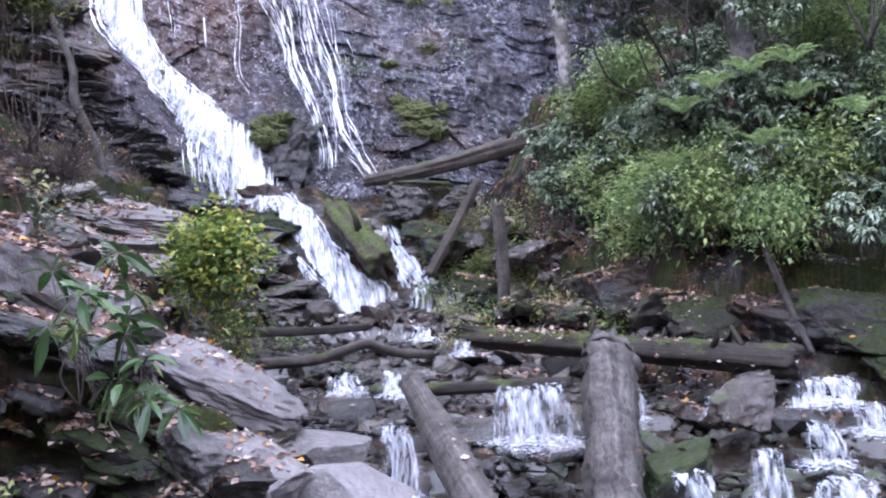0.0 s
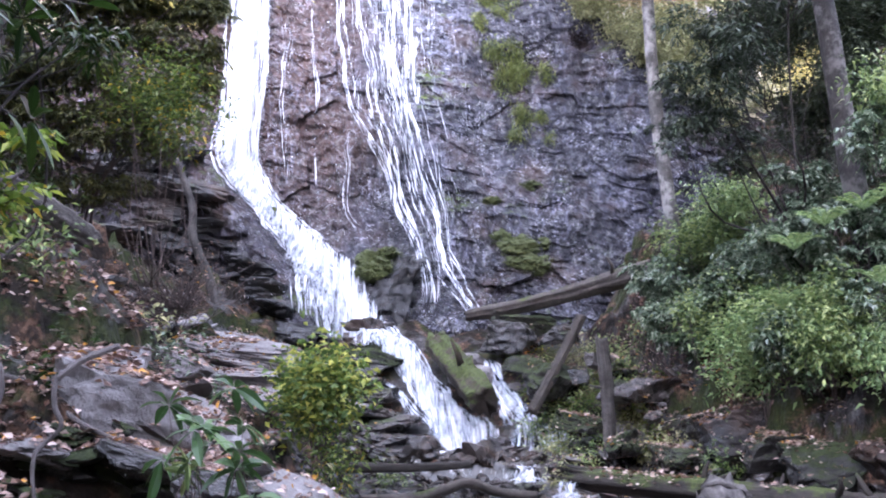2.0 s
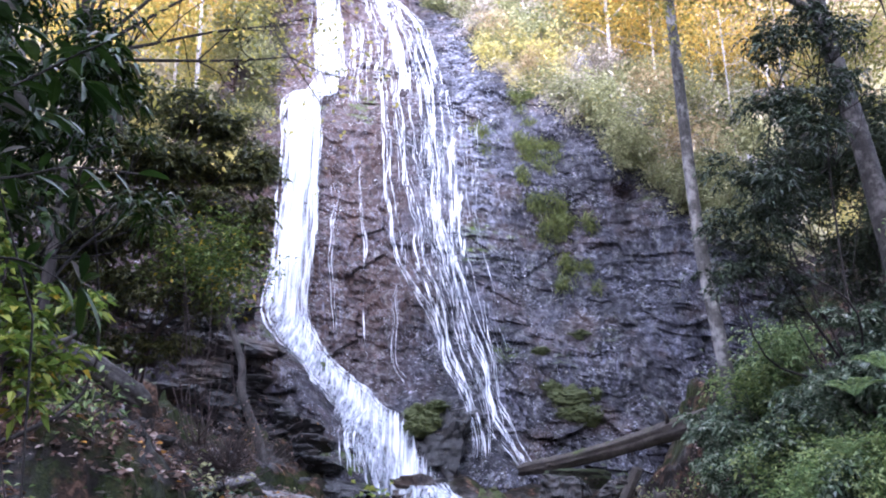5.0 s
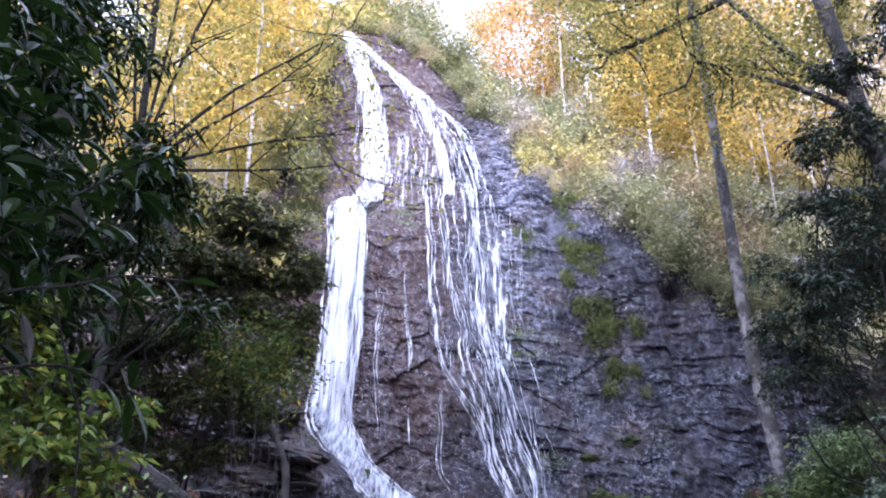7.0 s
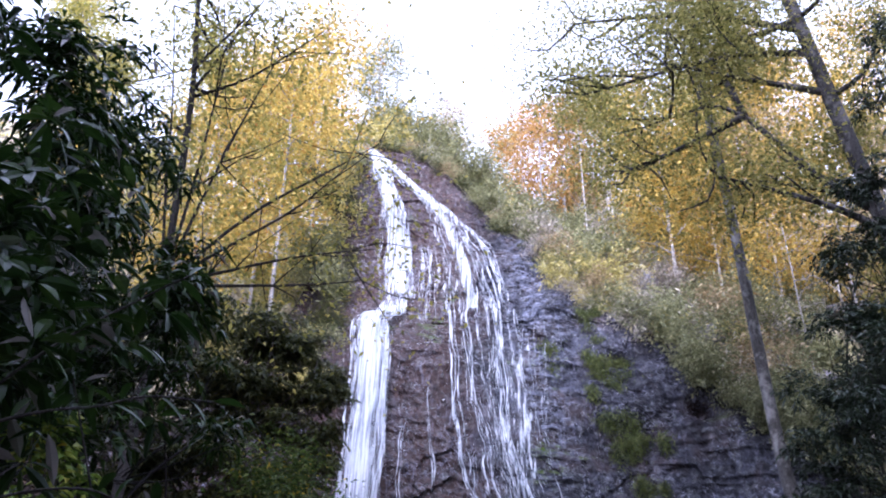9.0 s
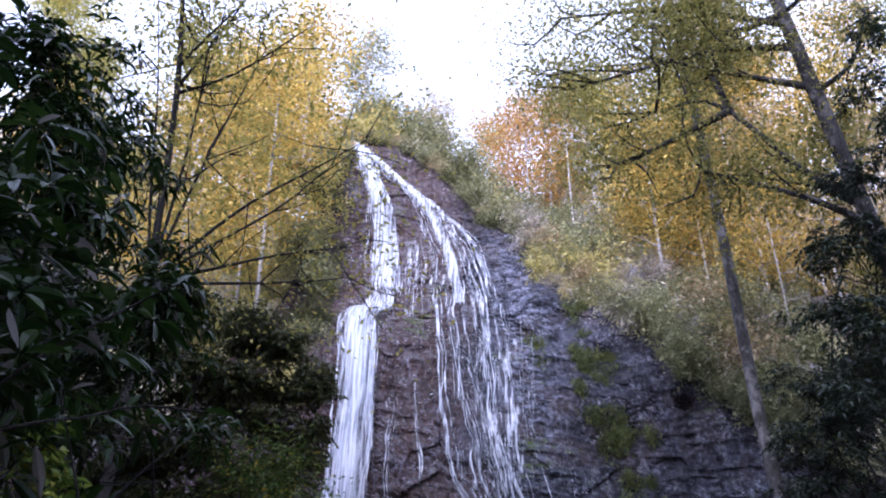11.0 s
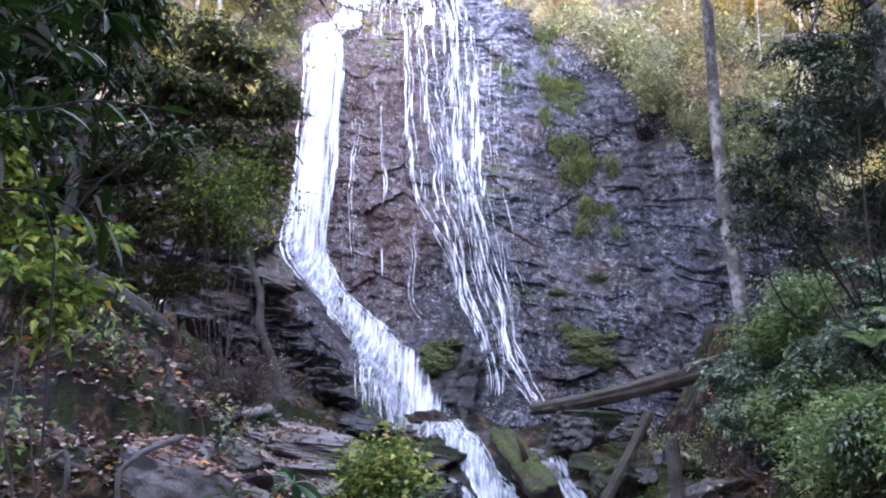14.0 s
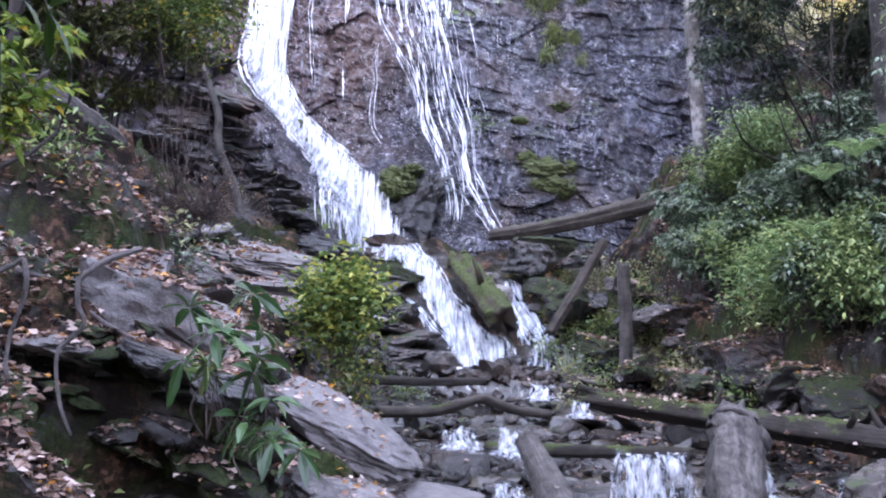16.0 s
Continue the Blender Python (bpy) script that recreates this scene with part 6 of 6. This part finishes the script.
def leafy_branch(name, line, leaves, seed, label):
    """One rhododendron branch with long leaves set along it and a tuft at its end."""
    rng = np.random.default_rng(seed)
    ob = base_empty(name, line[0])
    pts = curve_points(np.asarray(line, float) - np.array(line[0]), 24)
    part("stem", tube_mesh("stem", [(pts, np.linspace(0.006, 0.0025, 24))], DARKBARK, 6), ob)
    for k in range(leaves):
        p = pts[min(23, 4 + int(20 * k / leaves))]
        d = unit(unit(pts[-1] - pts[0]) * 0.5 + rng.normal(size=3) * [0.6, 0.5, 0.6])
        v, f = leaf_arrays(rng, p[None], d[None], [rng.uniform(0.09, 0.14)], 0.28, 0.35, True)
        part("leaf", np_mesh("leaf", v, f, RHODO, True), ob)
    return tagged(ob, label, "branch", "near branches")


leafy_branch("rhododendron_branch", [(-1.6, 2.1, 4.75), (-1.27, 2.3, 4.94), (-1.16, 2.45, 5.02), (-1.04, 2.55, 5.09), (-0.85, 2.64, 5.1)], 11, 490, "slender rhododendron branch with long glossy leaves reaching over the path")
leafy_branch("rhododendron_branch", [(-1.7, 2.2, 4.6), (-1.3, 2.3, 5.1), (-1.05, 2.4, 5.35), (-0.92, 2.4, 5.42)], 12, 491, "rhododendron branch with a tuft of dark leaves at its tip")
leafy_branch("rhododendron_branch", [(-1.7, 2.2, 4.4), (-1.4, 2.35, 4.7), (-1.15, 2.45, 4.78), (-1.0, 2.5, 4.72)], 9, 492, "drooping rhododendron branch with long dark leaves")

rng = np.random.default_rng(33)
for k in range(26):
    x, y, r = rng.uniform(3.2, 6.2), rng.uniform(17.0, 23.6), rng.uniform(0.2, 0.42)
    m = [GREEN, OLIVE, VINE][k % 3]
    shrub("slope_plant", (x, y, float(ground_z(x, y)) - 0.05), (r, r, r * 0.8), 560 + k, m, TWIG, {GREEN: "small bright green plant among leaves on the slope", OLIVE: "small thin olive plant on the slope", VINE: "yellowing green plant on the slope"}[m], "plant", clumps=50, per=6, size=0.1, ratio=0.4, lift=r * 0.9, stem=0.006, nstem=6, group="slope plants")

# right bank
R = [(5.7, 16.9, 4.6), (6.1, 15.8, 4.5), (5.5, 17.9, 5.2), (6.2, 15.6, 5.0), (6.0, 14.4, 3.8), (6.9, 14.7, 5.4), (6.7, 13.6, 4.2), (7.5, 14.0, 5.6), (7.4, 13.0, 4.3), (8.3, 13.4, 5.7), (8.0, 12.4, 4.4), (9.0, 12.8, 5.7), (8.7, 11.7, 4.3), (9.6, 12.0, 5.6), (9.4, 10.9, 4.3), (10.3, 11.2, 5.8), (10.2, 10.3, 4.6), (6.2, 18.6, 5.6), (7.0, 16.4, 5.6), (6.4, 17.6, 6.2), (7.6, 15.6, 6.6), (8.8, 14.6, 6.8), (8.6, 13.2, 6.9), (9.6, 12.4, 7.3), (10.6, 11.6, 7.2)]
KINDS = [LAUREL, GREEN, LAUREL, LAUREL, FERN, LAUREL, GREEN, LAUREL, LAUREL]
SAY = {LAUREL: "grey-green glossy laurel shrub on the steep bank", GREEN: "bright green leafy shrub on the steep bank", FERN: "fresh green shrub on the steep bank", OLIVE: "thin olive shrub on the shady bank"}
for k, (x, y, z) in enumerate(R):
    x, y, z = 1.1 * x, 1.1 * y, 3.3 + 1.1 * (z - 3.3)
    m = KINDS[k % 9]
    foot = min(z - 0.6, float(ground_z(x, y)) + 0.2)
    shrub("bank_shrub", (x, y, foot), (1.15, 0.95, 0.95), 430 + k, m, TWIG, SAY[m], clumps=430, per=9, size=0.125, ratio=0.42, lift=z + 0.7 - foot, whorl=(m is LAUREL), hollow=0.45, lumps=9, group="bank shrubs", stem=0.012)
LOW = [(6.66, 15.1, 4.69), (7.08, 14.35, 4.58), (7.1, 15.01, 4.47), (7.82, 13.5, 4.38), (8.57, 12.43, 4.35), (8.22, 13.73, 8.65), (7.86, 13.94, 7.87), (7.18, 18.67, 7.83), (6.82, 19.86, 7.3)]
for k, (x, y, z) in enumerate(LOW):
    m = [LAUREL, GREEN, LAUREL, FERN][k % 4]
    foot = max(float(ground_z(x, y)), z - 0.6)
    shrub("hanging_shrub", (x, y, foot), (0.75, 0.55, 0.6), 530 + k, m, TWIG, SAY[m].replace("on the", "hanging from the"), clumps=190, per=9, size=0.13, ratio=0.4, lift=z - foot, whorl=(m is LAUREL), hollow=0.35, lumps=8, group="hanging shrubs", stem=0.01, nstem=8, droop=0.45)
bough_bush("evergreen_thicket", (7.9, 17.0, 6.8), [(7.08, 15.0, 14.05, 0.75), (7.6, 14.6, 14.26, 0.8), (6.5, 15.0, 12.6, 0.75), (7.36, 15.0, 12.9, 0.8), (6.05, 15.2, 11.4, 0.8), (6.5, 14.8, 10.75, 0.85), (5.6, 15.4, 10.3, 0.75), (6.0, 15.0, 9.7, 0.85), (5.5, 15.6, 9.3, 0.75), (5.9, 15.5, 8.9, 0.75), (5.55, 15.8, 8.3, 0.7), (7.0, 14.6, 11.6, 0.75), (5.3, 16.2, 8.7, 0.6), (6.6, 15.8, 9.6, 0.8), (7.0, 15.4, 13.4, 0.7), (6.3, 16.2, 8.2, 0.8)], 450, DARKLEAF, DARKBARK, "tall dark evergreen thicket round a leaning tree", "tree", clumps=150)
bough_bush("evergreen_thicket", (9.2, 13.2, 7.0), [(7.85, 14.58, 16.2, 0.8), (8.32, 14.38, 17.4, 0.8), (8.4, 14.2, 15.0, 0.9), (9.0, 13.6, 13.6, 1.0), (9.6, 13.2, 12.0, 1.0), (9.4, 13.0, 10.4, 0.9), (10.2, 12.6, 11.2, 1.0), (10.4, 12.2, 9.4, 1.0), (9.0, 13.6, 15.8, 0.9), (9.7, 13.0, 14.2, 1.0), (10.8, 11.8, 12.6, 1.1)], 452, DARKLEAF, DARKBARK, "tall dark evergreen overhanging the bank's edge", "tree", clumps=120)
# dark backing added behind the leaning trunk, in place of the hollow's shade
shrub("evergreen_thicket", (9.4, 18.6, 7.6), (2.8, 1.4, 3.6), 451, HEMLOCK, DARKBARK, "dark evergreen backing standing in for the upper bank's shaded hollow", "tree", clumps=2200, per=14, size=0.15, ratio=0.34, spread=0.16, lift=3.4, hollow=0.3, lumps=14, stem=0.02, nstem=10)
bough_bush("yellowing_shrub", (9.0, 14.6, 7.2), [(8.75, 14.4, 9.0, 0.45), (9.1, 14.2, 9.4, 0.5), (8.6, 14.3, 8.5, 0.35), (9.3, 14.2, 8.6, 0.5)], 455, YGREEN, TWIG, "thin shrub with yellowing leaves beside the leaning trunk", clumps=90, per=6, size=0.11, ratio=0.5, stem=0.015)


def fern(at, seed, size, turn):
    """A crown of arching fronds, each with leaflets in pairs."""
    rng = np.random.default_rng(seed)
    ob = base_empty("fern", at)
    for k in range(8):
        ang = turn + k * 0.8 + rng.normal() * 0.15
        d = np.array([math.cos(ang), math.sin(ang), 0])
        t = np.linspace(0, 1, 24)[:, None]
        line = d * size * t * 0.9 + np.array([0, 0, 1]) * size * (1.15 * t - 0.8 * t * t)
        side = np.array([-d[1], d[0], 0])
        w = size * 0.24 * np.sin(np.pi * np.clip(t[:, 0] * 0.9 + 0.12, 0, 1))
        at2 = np.concatenate([line[2:], line[2:]])
        al = np.concatenate([np.tile(side + d * 0.35, (22, 1)), np.tile(-side + d * 0.35, (22, 1))])
        v1, f1 = leaf_arrays(rng, at2, al, np.concatenate([w[2:], w[2:]]), 0.24, 0.15)
        v2, f2 = tube_arrays(line, np.linspace(0.006, 0.002, 24), 4)
        v1, f1 = merge([(v1, np.concatenate([f1[:, [0, 1, 2]], f1[:, [0, 2, 3]]])), (v2, clean_faces(f2))])
        part("frond", np_mesh("frond", v1, f1, FERN), ob)
    return tagged(ob, "green fern with arching fronds on the bank", "fern", "ferns")


for k, (x, y, z) in enumerate([(6.4, 12.9, 6.3), (6.9, 12.7, 6.5), (6.1, 13.3, 6.0), (7.4, 12.4, 6.6), (7.6, 12.6, 6.1), (6.0, 13.6, 5.2), (6.9, 12.4, 5.4), (8.2, 12.0, 5.8)]):
    fern((x, y, z), 470 + k, 0.52, k * 1.3)

# ---- fallen leaves ----
bpy.context.view_layer.update()
arrays = []
for ob in scene.objects:
    if ob.type == "MESH" and ob.name.split(".")[0] in ("ground", "rock", "bank_stone", "slope_stone", "boulder", "rock_slab", "fallen_log", "upright_log", "slanting_log", "layered_rock", "bank_ledge", "bank_rock", "slope_rock", "cascade_ledge", "cliff_ledge"):
        me = ob.data
        v = np.empty(len(me.vertices) * 3, np.float32)
        me.vertices.foreach_get("co", v)
        me.calc_loop_triangles()
        f = np.empty(len(me.loop_triangles) * 3, np.int32)
        me.loop_triangles.foreach_get("vertices", f)
        m = np.array(ob.matrix_world)
        v = v.reshape(-1, 3) @ m[:3, :3].T + m[:3, 3]
        f = f.reshape(-1, 3)
        if ob.name == "ground":
            c = v[f[:, 0]]
            f = f[(c[:, 0] > -7) & (c[:, 0] < 11) & (c[:, 1] > 3.5) & (c[:, 1] < 24)]
        arrays.append((v, f))
v, f = merge(arrays)
floor_tree = BVHTree.FromPolygons(v.tolist(), f.tolist())
rng = np.random.default_rng(21)


def settle(x, y, steep):
    """Where a leaf that falls at (x, y) comes to rest."""
    p, nrm, _, _ = floor_tree.ray_cast(Vector((x, y, float(ground_z(x, y)) + 1.0)), Vector((0, 0, -1)))
    if p is not None and abs(nrm.z) > steep:
        at.append((p.x, p.y, p.z + 0.013))


at = []
while len(at) < 9000:
    y = rng.uniform(4.5, 22) if rng.random() < 0.5 else rng.uniform(4.5, 13)
    x = rng.uniform(-5.5, 9) if rng.random() < 0.5 else rng.uniform(-5.5, 0.5)
    if not bank_left(y) + 0.3 < x < bank_right(y) - 0.3 or rng.random() < 0.3:
        settle(x, y, 0.45)
while len(at) < 12500:
    x, y = rng.uniform(-4.8, -0.4), rng.uniform(5.0, 10.5)
    if vnoise(x * 1.3, y * 1.3, 99) > 0.45:
        settle(x, y, 0.35)
while len(at) < 22500:
    settle(rng.uniform(-6.0, -1.2), rng.uniform(6.5, 16.5), 0.3)
while len(at) < 26500:
    settle(rng.uniform(-4.6, -1.4), rng.uniform(5.0, 9.0), 0.2)
while len(at) < 30500:
    settle(rng.uniform(5.6, 10.0), rng.uniform(11.8, 18.0), 0.3)
while len(at) < 40000:
    settle(rng.uniform(3.4, 6.8), rng.uniform(14.5, 23.5), 0.3)
at = np.array(at)
d = rng.normal(size=(len(at), 3)) * [1, 1, 0.18]
v, f = leaf_arrays(rng, at, d, rng.uniform(0.05, 0.12, len(at)), 0.6, 0.05)
tagged(new("fallen_leaves", np_mesh("fallen_leaves", v, f, DEADLEAF)), "brown and tan fallen leaves strewn over banks and rocks", "leaves", kind="stuff")
